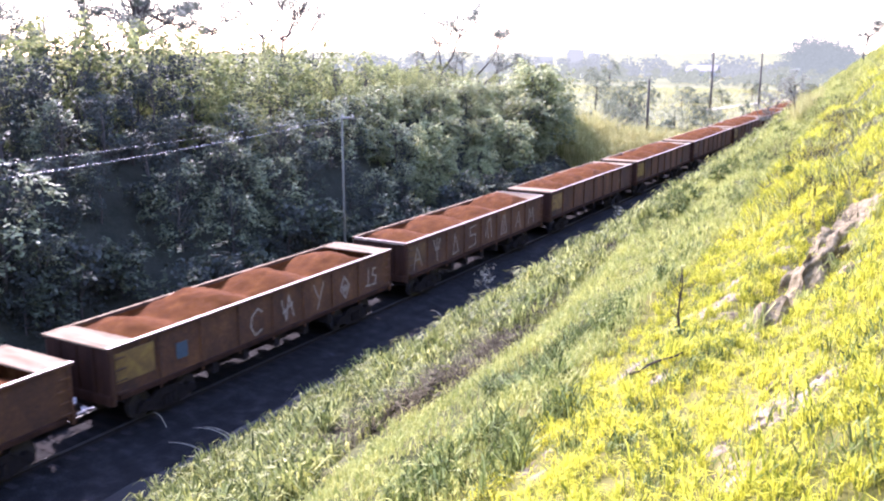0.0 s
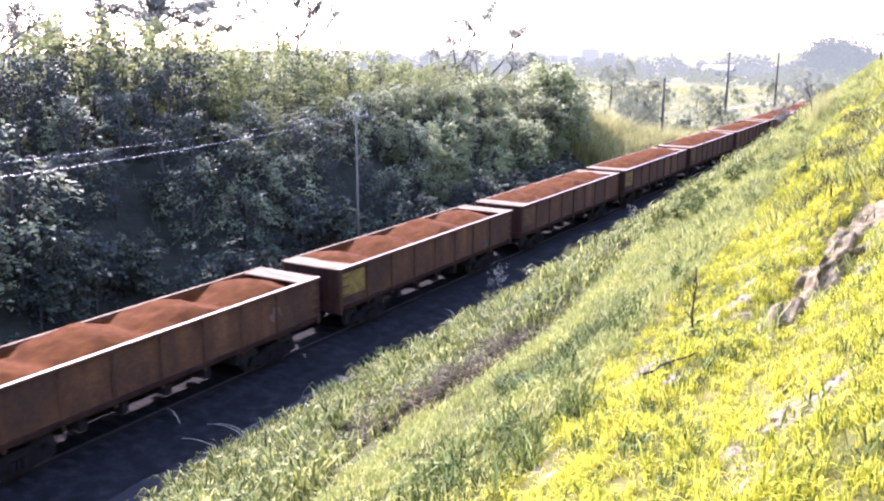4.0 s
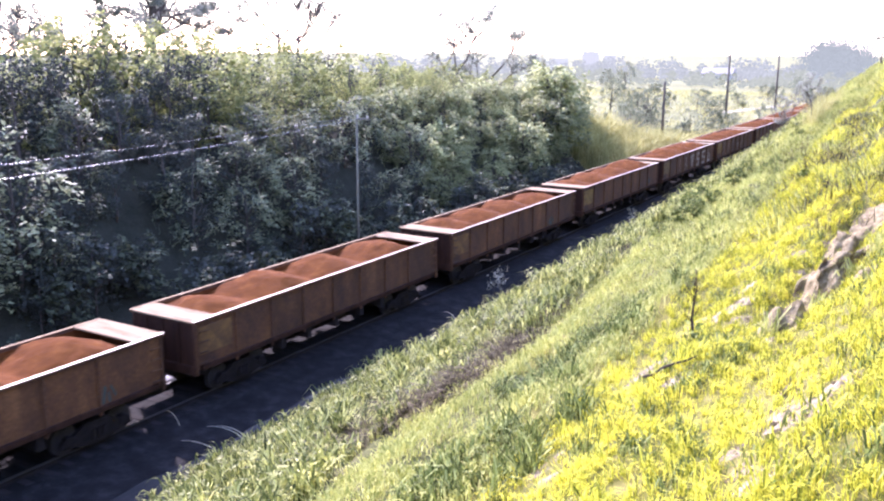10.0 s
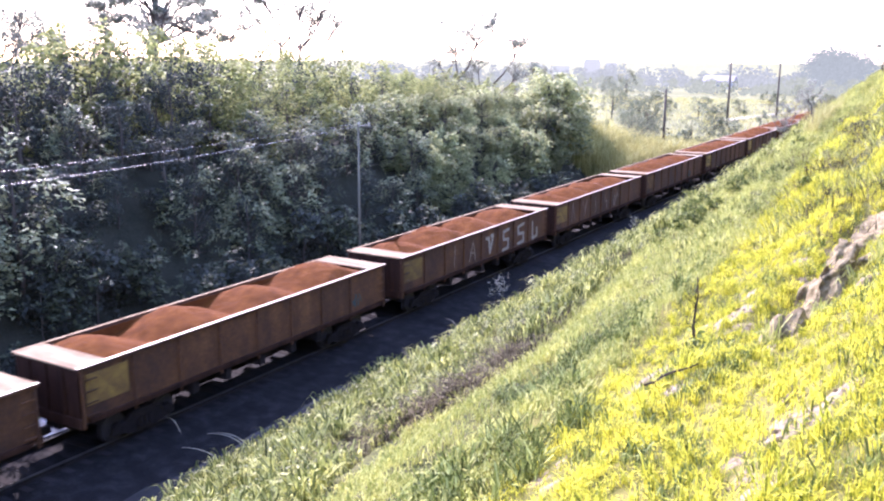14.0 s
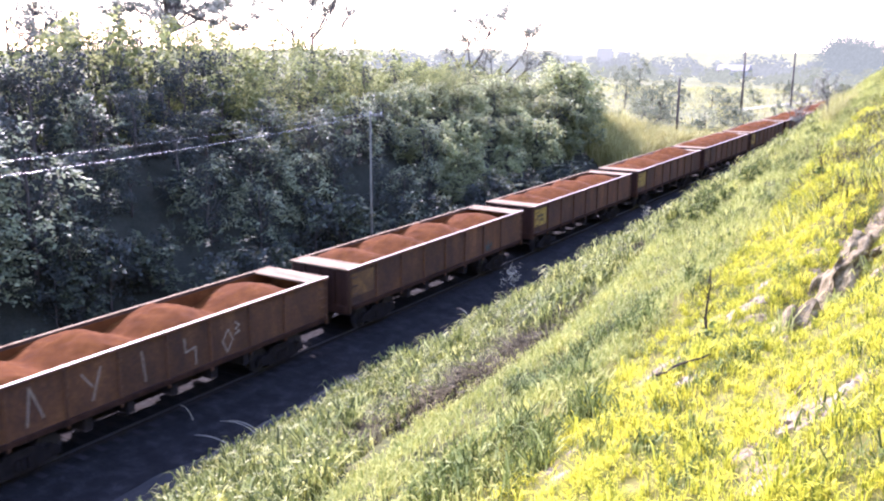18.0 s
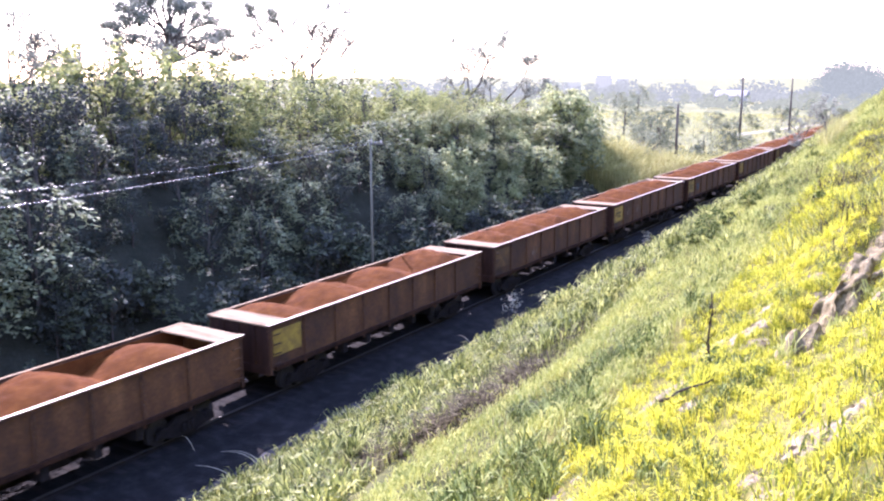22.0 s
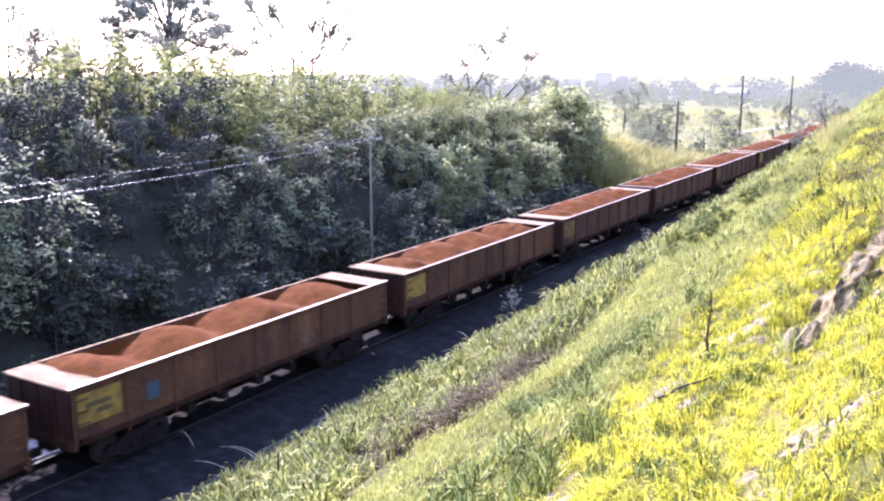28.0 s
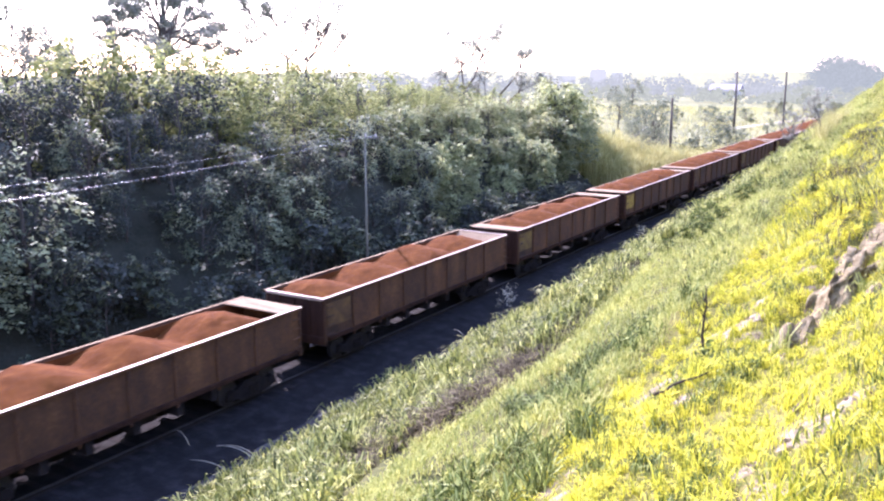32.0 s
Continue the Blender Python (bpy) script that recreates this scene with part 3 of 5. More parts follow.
def build_car():
    """One gondola; its front corner on the line's axis is its origin and it reaches along +y."""
    car = tagged(new("ore_wagon"), "rust-brown steel gondola wagon heaped with red iron ore", "wagon", "wagons of the ore train")
    t = 0.05
    for s, nm in ((1, "side_wall"), (-1, "side_wall")):
        a, b = sorted((s * (HW - 0.08), s * (HW - 0.08 - t)))
        if s < 0:
            part(nm, box("side_wall", a, b, 0.05, CAR_L - 0.05, SILL + 0.16, RIM - 0.1, M_RUST), car)
        else:
            marks = [0.05, *(1.85 + 1.7 * k for k in range(7)), CAR_L - 0.05]
            for y0, y1 in zip(marks, marks[1:]):
                part("side_panel", box("side_panel", a, b, y0, y1, SILL + 0.16, RIM - 0.1, M_RUST), car)
        a, b = sorted((s * (HW - 0.08 - t), s * (HW - 0.092 - t)))
        part("inner_plate", box("inner_plate", a, b, 0.12, CAR_L - 0.12, SILL + 0.12, RIM - 0.1, M_DUSTED), car, "inner side plate dusted red with ore")
        a, b = sorted((s * (HW - 0.2), s * (HW - 0.01)))
        part("side_sill", box("side_sill", a, b, 0.3, CAR_L - 0.3, SILL, SILL + 0.16, M_SHADERUST, 0.012), car)
        a, b = sorted((s * (HW - 0.115), s * HW))
        rail = part("top_rail", box("top_rail", a, b, 0, CAR_L, RIM - 0.1, RIM - 0.02, M_RUST, 0.012), car)
        part("rim_plate", box("rim_plate", a, b, 0, CAR_L, RIM - 0.02, RIM, M_RIM if s > 0 else M_DECK), rail, "worn rim plate coloured pale as sun glint" if s > 0 else "dusty rim plate")
        post = box("side_post", -0.04, 0.04, -0.045, 0.045, SILL - 0.12, RIM - 0.1, M_RUST, 0.02)
        for y in (0.12, *(1.85 + 1.7 * k for k in range(7)), CAR_L - 0.12):
            part("side_post", post, car, at=pose(s * (HW - 0.06), y, 0))
    for y, d in ((0.05, 1), (CAR_L - 0.05, -1)):
        a, b = sorted((y, y + d * t))
        part("end_wall", box("end_wall", -HW + 0.08, HW - 0.08, a, b, SILL - 0.02, RIM - 0.1, M_SHADERUST), car)
        a, b = sorted((y + d * t, y + d * (t + 0.012)))
        part("inner_plate", box("inner_plate", -HW + 0.14, HW - 0.14, a, b, SILL + 0.12, RIM - 0.1, M_DUSTED), car, "inner end plate dusted red with ore")
        a, b = sorted((y - d * 0.05, y + d * 0.95))
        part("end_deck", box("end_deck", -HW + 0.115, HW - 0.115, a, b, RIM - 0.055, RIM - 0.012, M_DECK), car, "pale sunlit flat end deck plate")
        a, b = sorted((y - d * 0.06, y))
        part("end_beam", box("end_beam", -HW + 0.05, HW - 0.05, a, b, SILL - 0.1, SILL + 0.2, M_SHADERUST, 0.015), car)
        for x in (-0.7, 0, 0.7):
            part("end_post", box("end_post", x - 0.05, x + 0.05, a, b, SILL + 0.2, RIM - 0.1, M_SHADERUST), car)
        bm = bmesh.new()
        yy = y - d * 0.06
        a, b = sorted((yy, yy - d * 0.5))
        box_bm(bm, -0.09, 0.09, a, b, 0.98, 1.2)
        box_bm(bm, -0.17, 0.17, *sorted((yy - d * 0.36, yy - d * 0.56)), 0.93, 1.25)
        part("coupler", baked(bm, "coupler", M_BOGIE, 0.02), car)
        for k in range(4):
            part("ladder_rung", box("ladder_rung", HW - 0.02, HW + 0.03, *sorted((y + d * 0.15, y + d * 0.5)), SILL + 0.25 + 0.33 * k, SILL + 0.275 + 0.33 * k, M_RUST), car)
    part("floor", box("floor", -HW + 0.1, HW - 0.1, 0.1, CAR_L - 0.1, SILL + 0.02, SILL + 0.1, M_RUST), car)
    part("centre_sill", box("centre_sill", -0.28, 0.28, 0.1, CAR_L - 0.1, SILL - 0.35, SILL + 0.02, M_BOGIE), car)
    for y in (4.2, 5.6, 7.2, 8.8, 10.2):
        part("cross_bearer", box("cross_bearer", -HW + 0.12, HW - 0.12, y - 0.12, y + 0.12, SILL - 0.42, SILL, M_BOGIE), car)
    bm = bmesh.new()
    disc_bm(bm, -0.3, 0.35, 6.4, SILL - 0.3, 0.2, 14)
    box_bm(bm, -1.0, -0.45, 5.9, 7.0, SILL - 0.75, SILL - 0.1)
    box_bm(bm, 0.5, 0.75, 7.6, 8.3, SILL - 0.5, SILL - 0.1)
    box_bm(bm, 0.62, 0.66, 3.2, 11.4, SILL - 0.2, SILL - 0.16)
    part("brake_gear", baked(bm, "brake_gear", M_BOGIE), car)
    ws, f0, f1, spring = wheelset_mesh(), side_frame_mesh(1), side_frame_mesh(-1), spring_mesh()
    for y in (2.3, CAR_L - 2.3):
        bm = bmesh.new()
        box_bm(bm, -0.98, 0.98, -0.22, 0.22, 0.7, 1.05)
        bogie = part("bogie", baked(bm, "bogie", M_BOGIE, 0.02), car, "grimy cast steel bogie", at=pose(0, y, 0))
        for me in (f0, f1):
            part("side_frame", me, bogie)
        for x in (-1.15, 1.15):
            for dy in (-0.17, 0, 0.17):
                part("spring", spring, bogie, at=pose(x, dy, 0))
        for dy in (-0.9, 0.9):
            part("wheelset", ws, bogie, at=pose(0, dy, 0.82))
    return car


STROKES = {
    "A": [[(0, 0), (0.5, 1), (1, 0)], [(0.22, 0.4), (0.8, 0.4)]], "C": [[(1, 0.85), (0.6, 1), (0.1, 0.75), (0, 0.35), (0.4, 0), (0.95, 0.15)]],
    "5": [[(0.95, 1), (0.1, 0.95), (0.1, 0.55), (0.85, 0.6), (0.9, 0.1), (0, 0)]], "S": [[(1, 1), (0, 0.9), (0.05, 0.52), (0.95, 0.5), (0.95, 0.05), (0, 0)]],
    "K": [[(0.45, 0), (0.3, 0.85), (0.85, 1), (1, 0)], [(0, 0.5), (0.05, 0.15)]], "D": [[(0, 0), (0.3, 1), (0.7, 1), (1, 0.05), (0, 0)], [(0.5, 0.95), (0.5, 0.1)]],
    "m": [[(0, 0), (0.12, 1), (0.45, 0.35), (0.75, 1), (0.95, 0.05)]], "I": [[(0.5, 1), (0.55, 0)]],
    "P": [[(0, 1), (0.28, 0.5), (0.5, 0.62), (0.75, 0.5), (1, 1)], [(0.5, 1), (0.5, 0)]], "t": [[(0.1, 0), (0.3, 1), (0.95, 0.12), (0.1, 0)]],
    "d": [[(0.5, 1), (1, 0.5), (0.5, 0), (0, 0.5), (0.5, 1)], [(0.22, 0.58), (0.38, 0.3), (0.5, 0.62), (0.62, 0.3), (0.78, 0.58)]],
    "n": [[(0.25, 0.8), (0.25, 0.1)], [(0, 0.1), (0.5, 0.1)], [(1, 0.75), (0.68, 0.78), (0.66, 0.48), (0.98, 0.45), (0.95, 0.12), (0.62, 0.1)]],
    "^": [[(0.1, 0), (0.4, 1), (0.75, 0.05)]], "y": [[(0, 1), (0.5, 0.45)], [(1, 1), (0.42, 0)]], "U": [[(0.1, 1), (0.05, 0), (0.9, 0.08), (0.88, 0.55)]],
    "7": [[(0, 0.92), (0.38, 0.92), (0.55, 0.08), (1, 1), (0.7, 1)]], "H": [[(0, 0.9), (0.3, 0), (0.62, 1), (0.95, 0.05)], [(0.05, 0.35), (0.9, 0.62)]],
    "4": [[(0.1, 1), (0.2, 0.5), (0.85, 0.62), (0.9, 0)]], "o": [[(0.3, 0.8), (0.6, 0.42), (0.3, 0), (0, 0.4), (0.3, 0.8)], [(0.72, 1), (0.95, 0.88), (0.74, 0.76), (0.96, 0.66), (0.72, 0.58)]]}


def letter_mesh(ch, w, h, bar_w, mat=None):
    """A hand-painted letter of flat strokes, in the plane x = 0, reading along +y."""
    bm = bmesh.new()
    step = 0
    for line in STROKES[ch]:
        for (a, b), (p, q) in zip(line, line[1:]):
            step += 1
            u, v = Vector((0, a * w, b * h)), Vector((0, p * w, q * h))
            d = (v - u).normalized()
            n = Vector((0, -d.z, d.y)) * bar_w / 2
            u, v = u - d * bar_w * 0.3, v + d * bar_w * 0.3
            lo = [bm.verts.new(k) for k in (u - n, v - n, v + n, u + n)]
            hi = [bm.verts.new(k.co + Vector((0.004 + 0.002 * step, 0, 0))) for k in lo]
            bm.faces.new(hi)
            for k in range(4):
                bm.faces.new((lo[k], lo[(k + 1) % 4], hi[(k + 1) % 4], hi[k]))
    return baked(bm, "chalk_letter", mat or M_CHALK)


N_CARS = 30
first = build_car()
cars = [first] + [copy_thing(first, pose(0, PITCH * i, 0)) for i in range(1, N_CARS)]
ore_kinds = [ore_mesh(11 + 7 * k) for k in range(6)]
loads = [tagged(new("iron_ore_load", random.choice(ore_kinds)), "heaped load of red-brown iron ore in a wagon", "ore", "ore loads") for _ in cars]
ROW = [(-0.0, 0.5), (1, -8.75), (4, -36.1), (4.5, -40.55), (6.5, -58.75), (8, -72.2), (12, -107.5), (14.5, -129.5), (16.5, -147.3), (18, -160.45), (20.5, -182.6), (22, -195.8), (24, -213.6), (25.5, -227.1), (27.5, -245.3), (29, -258.85), (31, -276.8), (32, -285.75)]
# painted marks on the wagons' sides
signs = {k: box("yellow_panel", -0.012, 0.012, -0.7, 0.7, -0.44, 0.44, m) for k, m in (("vivid", M_YELLOW), ("dull", M_OCHRE), ("faded", M_FADED))}
VIVID, DULL = (4, 6, 13, 14, 16, 17, 18, 22, 25), (1, 3, 9, 10, 11, 19, 21, 24)
bar = box("panel_marking", -0.004, 0.004, -0.4, 0.4, -0.07, 0.07, M_GRIME)
rngm = random.Random(4)
for i, car in enumerate(cars):
    look_of = "vivid" if i in VIVID else "dull" if i in DULL else "faded"
    p = part("yellow_panel", signs[look_of], car, {"vivid": "bright yellow painted panel", "dull": "dull ochre painted panel", "faded": "painted panel faded to rusty brown"}[look_of], at=pose(HW - 0.072, 0.95, 2.36))
    if i in (6, 13, 16, 17, 25):
        part("panel_marking", bar, p, at=pose(0.012, -0.05, 0.08))
        part("panel_marking", bar, p, at=pose(0.012, 0.1, -0.14) @ Matrix.Diagonal((1, 0.6, 1, 1)))
    if i in (1, 17):
        part("blue_patch", box("blue_patch", -0.012, 0.012, -0.22, 0.22, -0.25, 0.25, M_BLUE), car, "faded blue paint patch", at=pose(HW - 0.074, 2.75, 2.2))
# hand-painted letters, panel by panel; stroke widths as painted
WRITING = {1: ("   CHydn", 0.06), 2: ("APt5KDAm", 0.055), 10: ("  IA7SSU", 0.15), 11: (" ^yI4o", 0.04)}
for i, (text, wide) in WRITING.items():
    for k, ch in enumerate(text):
        if ch != " ":
            h, w = rngm.uniform(0.85, 1.0), rngm.uniform(0.55, 0.75)
            thin = i == 10 and ch in "IA"
            bw = 0.045 if thin else wide
            part("chalk_letter", letter_mesh(ch, w, h, bw, M_WHITEPAINT if i == 10 and not thin else M_CHALK), cars[i], "large pale hand-painted letter", at=pose(HW - (0.079 if k else 0.058), 1.0 + 1.7 * k - w / 2, 1.74 + rngm.uniform(-0.06, 0.06), rngm.uniform(-5, 5)))
# small smears of pale or teal paint
for i, y, z, mat, label in ((17, 9.5, 2.0, M_FAINT, "small pale paint smear"), (15, 4.4, 2.1, M_FAINT, "small pale paint smear"), (3, 11.9, 2.25, M_FAINT, "small pale paint smear"), (16, 2.7, 2.3, M_FAINT, "small pale paint smear"), (16, 4.4, 2.25, M_FAINT, "small pale paint smear"), (4, 11.6, 1.9, M_TEAL, "faded teal paint smear"), (6, 12.2, 1.85, M_TEAL, "faded teal paint smear"), (8, 11.0, 1.85, M_TEAL, "faded teal paint smear"), (9, 12.4, 2.0, M_TEAL, "faded teal paint smear"), (12, 10.8, 1.9, M_TEAL, "faded teal paint smear")):
    for k, (dy, dz, w, h) in enumerate(((0, 0, 0.09, 0.5), (0.16, -0.1, 0.07, 0.3), (-0.13, -0.06, 0.11, 0.22), (0.3, 0.05, 0.05, 0.36))):
        part("paint_smear", box("paint_smear", 0, 0.006 + 0.003 * k, -w / 2, w / 2, -h / 2, h / 2, mat), cars[i], label, at=pose(HW - 0.079, y + dy, z + dz, 12 * k - 10))
# two wagons have an open front end and a sloping sheet instead of the rear deck
for i in (2, 20):
    for o in [o for o in cars[i].children if o.name.startswith("end_deck")]:
        bpy.data.objects.remove(o)
    v = [(-HW + 0.12, CAR_L - 0.1, RIM - 0.02), (HW - 0.12, CAR_L - 0.1, RIM - 0.02), (HW - 0.12, CAR_L - 1.5, RIM - 0.75), (-HW + 0.12, CAR_L - 1.5, RIM - 0.75)]
    v += [(x, y, z - 0.04) for x, y, z in v]
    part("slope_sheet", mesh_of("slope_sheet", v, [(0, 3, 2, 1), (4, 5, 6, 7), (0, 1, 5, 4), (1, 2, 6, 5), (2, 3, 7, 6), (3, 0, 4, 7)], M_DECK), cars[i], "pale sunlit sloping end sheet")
    for y in (0.0, CAR_L - 0.12):
        part("end_rail", box("end_rail", -HW + 0.115, HW - 0.115, y, y + 0.12, RIM - 0.1, RIM, M_RIM), cars[i])


def motions():
    for i in range(N_CARS):
        rows = [(t, pose(0, s + PITCH * i, 0)) for t, s in ROW]
        walk(cars[i], rows)
        walk(loads[i], rows)
    # wheels roll: one turn of keys serves every wheelset at the same place in its bogie
    dist = lambda t: np.interp(t, [a for a, _ in ROW], [b for _, b in ROW])
    for dy in (-0.9, 0.9):
        rows = [(k / FPS, pose(0, dy, 0.82, math.degrees(dist(k / FPS) / 0.42))) for k in range(32 * FPS + 1)]
        same = [o for car in cars for b in car.children if b.name.startswith("bogie") for o in b.children if o.name.startswith("wheelset") and (o.location.y > 0) == (dy > 0)]
        walk(same[0], rows)
        keys = same[0].animation_data
        for o in same[1:]:
            o.rotation_mode = "QUATERNION"
            o.animation_data_create()
            o.animation_data.action = keys.action
            o.animation_data.action_slot = keys.action_slot


# ---- poles and wires ----
def utility_pole(x, y, top, r, mat, label, arm=True):
    z = float(land(x, y))
    p = tagged(new("utility_pole"), label, "utility pole", "poles along the line")
    p.location = (x, y, z)
    h = top - z
    part("post", tube("post", [(0, 0, -0.3), (0, 0, h * 0.5), (0, 0, h)], [r, r * 0.85, r * 0.7], mat, 9), p)
    if arm:
        part("crossarm", box("crossarm", -0.05, 0.75, -0.05, 0.05, h - 0.16, h - 0.06, mat, 0.01), p)
        for dx in (0.05, 0.62):
            part("insulator", tube("insulator", [(dx, 0, h - 0.06), (dx, 0, h + 0.02), (dx, 0, h + 0.08)], [0.03, 0.05, 0.025], M_WHITEWALL, 8), p)
    return p


utility_pole(-4.37, 35.1, 7.91, 0.068, M_POLE, "slim grey concrete utility pole with a short crossarm behind the train")
utility_pole(-8, 95, 7.56, 0.16, M_DARKPOLE, "dark wooden utility pole among bushes", False)
utility_pole(-14, 147.5, 10.2, 0.2, M_DARKPOLE, "tall dark wooden utility pole in the field", False)
utility_pole(-11, 170.7, 9.9, 0.2, M_DARKPOLE, "tall dark wooden utility pole beside the dirt road", False)
for dx, dz, sag in ((0.62, 0.0, 0.7), (0.05, 0.1, 0.38)):
    pts = []
    for k in range(25):
        s = k / 24
        pts.append((-4.37 + dx, 35.1 - 43.2 * s, 7.93 + 0.94 * (dz * s - 4 * sag * s * (1 - s))))
    wire = tube("overhead_wire", pts, [0.005 if dz else 0.008] * 25, M_WIRE, 5)
    tagged(new("overhead_wire", wire), "bright metal overhead wire strung from the pole", "wire", "overhead wires")


# ---- trees ----
def limb_points(rng, base, tip, n=5, kink=0.12):
    base, tip = Vector(base), Vector(tip)
    L = (tip - base).length
    return [base.lerp(tip, k / (n - 1)) + Vector((rng.uniform(-1, 1), rng.uniform(-1, 1), rng.uniform(-0.5, 0.5))) * (kink * L if 0 < k < n - 1 else 0) for k in range(n)]


def sprays(g, boughs, radii, twigs, per, leaf, sag=0.35):
    """Leaves in rows along arching twigs that fan out of each bough; blades lie nearly level, as they turn to the sky."""
    c = np.repeat(np.asarray(boughs, float), twigs, 0)
    r = np.repeat(np.asarray(radii, float), twigs)[:, None]
    n = len(c)
    way = c * np.array([1, 1, 0]) / (np.linalg.norm(c[:, :2], axis=1, keepdims=True) + 0.3) * 0.7 + g.normal(size=(n, 3)) * np.array([0.75, 0.75, 0.5]) + np.array([0, 0, 0.25])
    way /= np.linalg.norm(way, axis=1, keepdims=True)
    foot = c + g.normal(size=(n, 3)) * r * 0.28
    foot, way, r = (np.repeat(v, per, 0) for v in (foot, way, r))
    m = len(foot)
    u = np.tile(np.linspace(0.12, 1.0, per), n)[:, None] + g.normal(size=(m, 1)) * 0.04
    p = foot + way * r * u * 1.15 - np.array([0, 0, 1]) * sag * r * u ** 2
    a = way * 0.5 + g.normal(size=(m, 3)) * np.array([0.8, 0.8, 0.3]) - np.array([0, 0, 0.3])
    a /= np.linalg.norm(a, axis=1, keepdims=True)
    b = np.cross(a, np.array([0, 0, 1.0]) + g.normal(size=(m, 3)) * 0.45)
    b /= np.linalg.norm(b, axis=1, keepdims=True)
    s = leaf * (0.55 + 0.9 * g.random((m, 1)))
    w = s * 0.3
    return np.stack([p, p + a * s * 0.45 + b * w, p + a * s, p + a * s * 0.45 - b * w], 1)


def tree_kind(seed, height, spread, low, boughs, twigs, per, leaf, mat, trunk_r=0.12, inner=500, hang=0.35):
    """Meshes of one kind of tree: trunk with limbs, an inner mass coloured dark for shade, and boughs of leafy sprays
    with gaps between them.
    """
    rng, nr = random.Random(seed), np.random.default_rng(seed)
    tips, rad = [], []
    for k in range(boughs):
        w, u = rng.uniform(0, 2 * math.pi), (k + rng.random()) / boughs
        z = low + (height - low) * u
        fat = spread * (0.3 + 0.75 * math.sin(math.pi * min(1, 0.15 + 0.8 * u))) * math.sqrt(rng.uniform(0.3, 1))
        tips.append((fat * math.cos(w), fat * math.sin(w), z))
        rad.append(spread * rng.uniform(0.22, 0.44))
    bm = bmesh.new()
    trunk = tube("trunk", limb_points(rng, (0, 0, -0.3), (0, 0, height * 0.85), 6, 0.03), [trunk_r * (1 - 0.14 * k) for k in range(6)], M_BARK)
    bm.from_mesh(trunk)
    for tip in tips[::2]:
        z0 = max(0.3, tip[2] * rng.uniform(0.4, 0.7))
        bm.from_mesh(tube("limb", limb_points(rng, (0, 0, z0), tip, 4), [trunk_r * 0.45, trunk_r * 0.32, trunk_r * 0.2, trunk_r * 0.08], M_BARK, 4))
    me = baked(bm, "trunk", M_BARK)
    crown = quads_mesh("crown", sprays(nr, tips, rad, twigs, per, leaf, hang), mat)
    # Core leaves take a dark colour for the shade inside the crown.
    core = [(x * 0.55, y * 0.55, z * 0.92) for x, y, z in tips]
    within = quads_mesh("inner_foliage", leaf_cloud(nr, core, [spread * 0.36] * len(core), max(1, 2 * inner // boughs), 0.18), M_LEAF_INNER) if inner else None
    return me, crown, within


def plant(kind, name, label, category, x, y, rz, s, group=""):
    ob = tagged(new(name), label, category, group)
    ob.matrix_basis = pose(x, y, float(land(x, y)), 0, 0, rz) @ Matrix.Diagonal((s, s, s, 1))
    part("trunk", kind[0], ob)
    part("crown", kind[1], ob)
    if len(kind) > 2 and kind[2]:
        part("inner_foliage", kind[2], ob, "inner leaves coloured dark for shade")
    return ob


rt = random.Random(21)
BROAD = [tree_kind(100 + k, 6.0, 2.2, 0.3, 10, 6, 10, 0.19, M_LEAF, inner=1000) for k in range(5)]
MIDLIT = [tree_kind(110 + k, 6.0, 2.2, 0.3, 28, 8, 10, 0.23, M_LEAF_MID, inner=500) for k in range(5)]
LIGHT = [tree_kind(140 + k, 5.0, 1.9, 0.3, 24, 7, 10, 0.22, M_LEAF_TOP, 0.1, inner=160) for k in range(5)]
OLIVE = [tree_kind(150 + k, 5.0, 1.9, 1.2, 20, 8, 11, 0.2, M_THORN, 0.1, inner=0, hang=0.15) for k in range(5)]
SHRUB = [tree_kind(170 + k, 2.6, 1.5, 0.05, 14, 8, 11, 0.22, M_LEAF, 0.05, inner=500) for k in range(4)]
FIELD_SHRUB = [tree_kind(175 + k, 2.6, 1.5, 0.05, 14, 8, 11, 0.24, M_THORN, 0.05, inner=0) for k in range(4)]
GREEN = [tree_kind(180 + k, 2.6, 1.6, 0.05, 16, 8, 11, 0.3, M_DARKREED, 0.05, inner=0) for k in range(3)]
END_BUSH = [tree_kind(190 + k, 4.4, 2.3, 0.1, 34, 9, 11, 0.28, M_OLIVE, 0.08, inner=250) for k in range(3)]
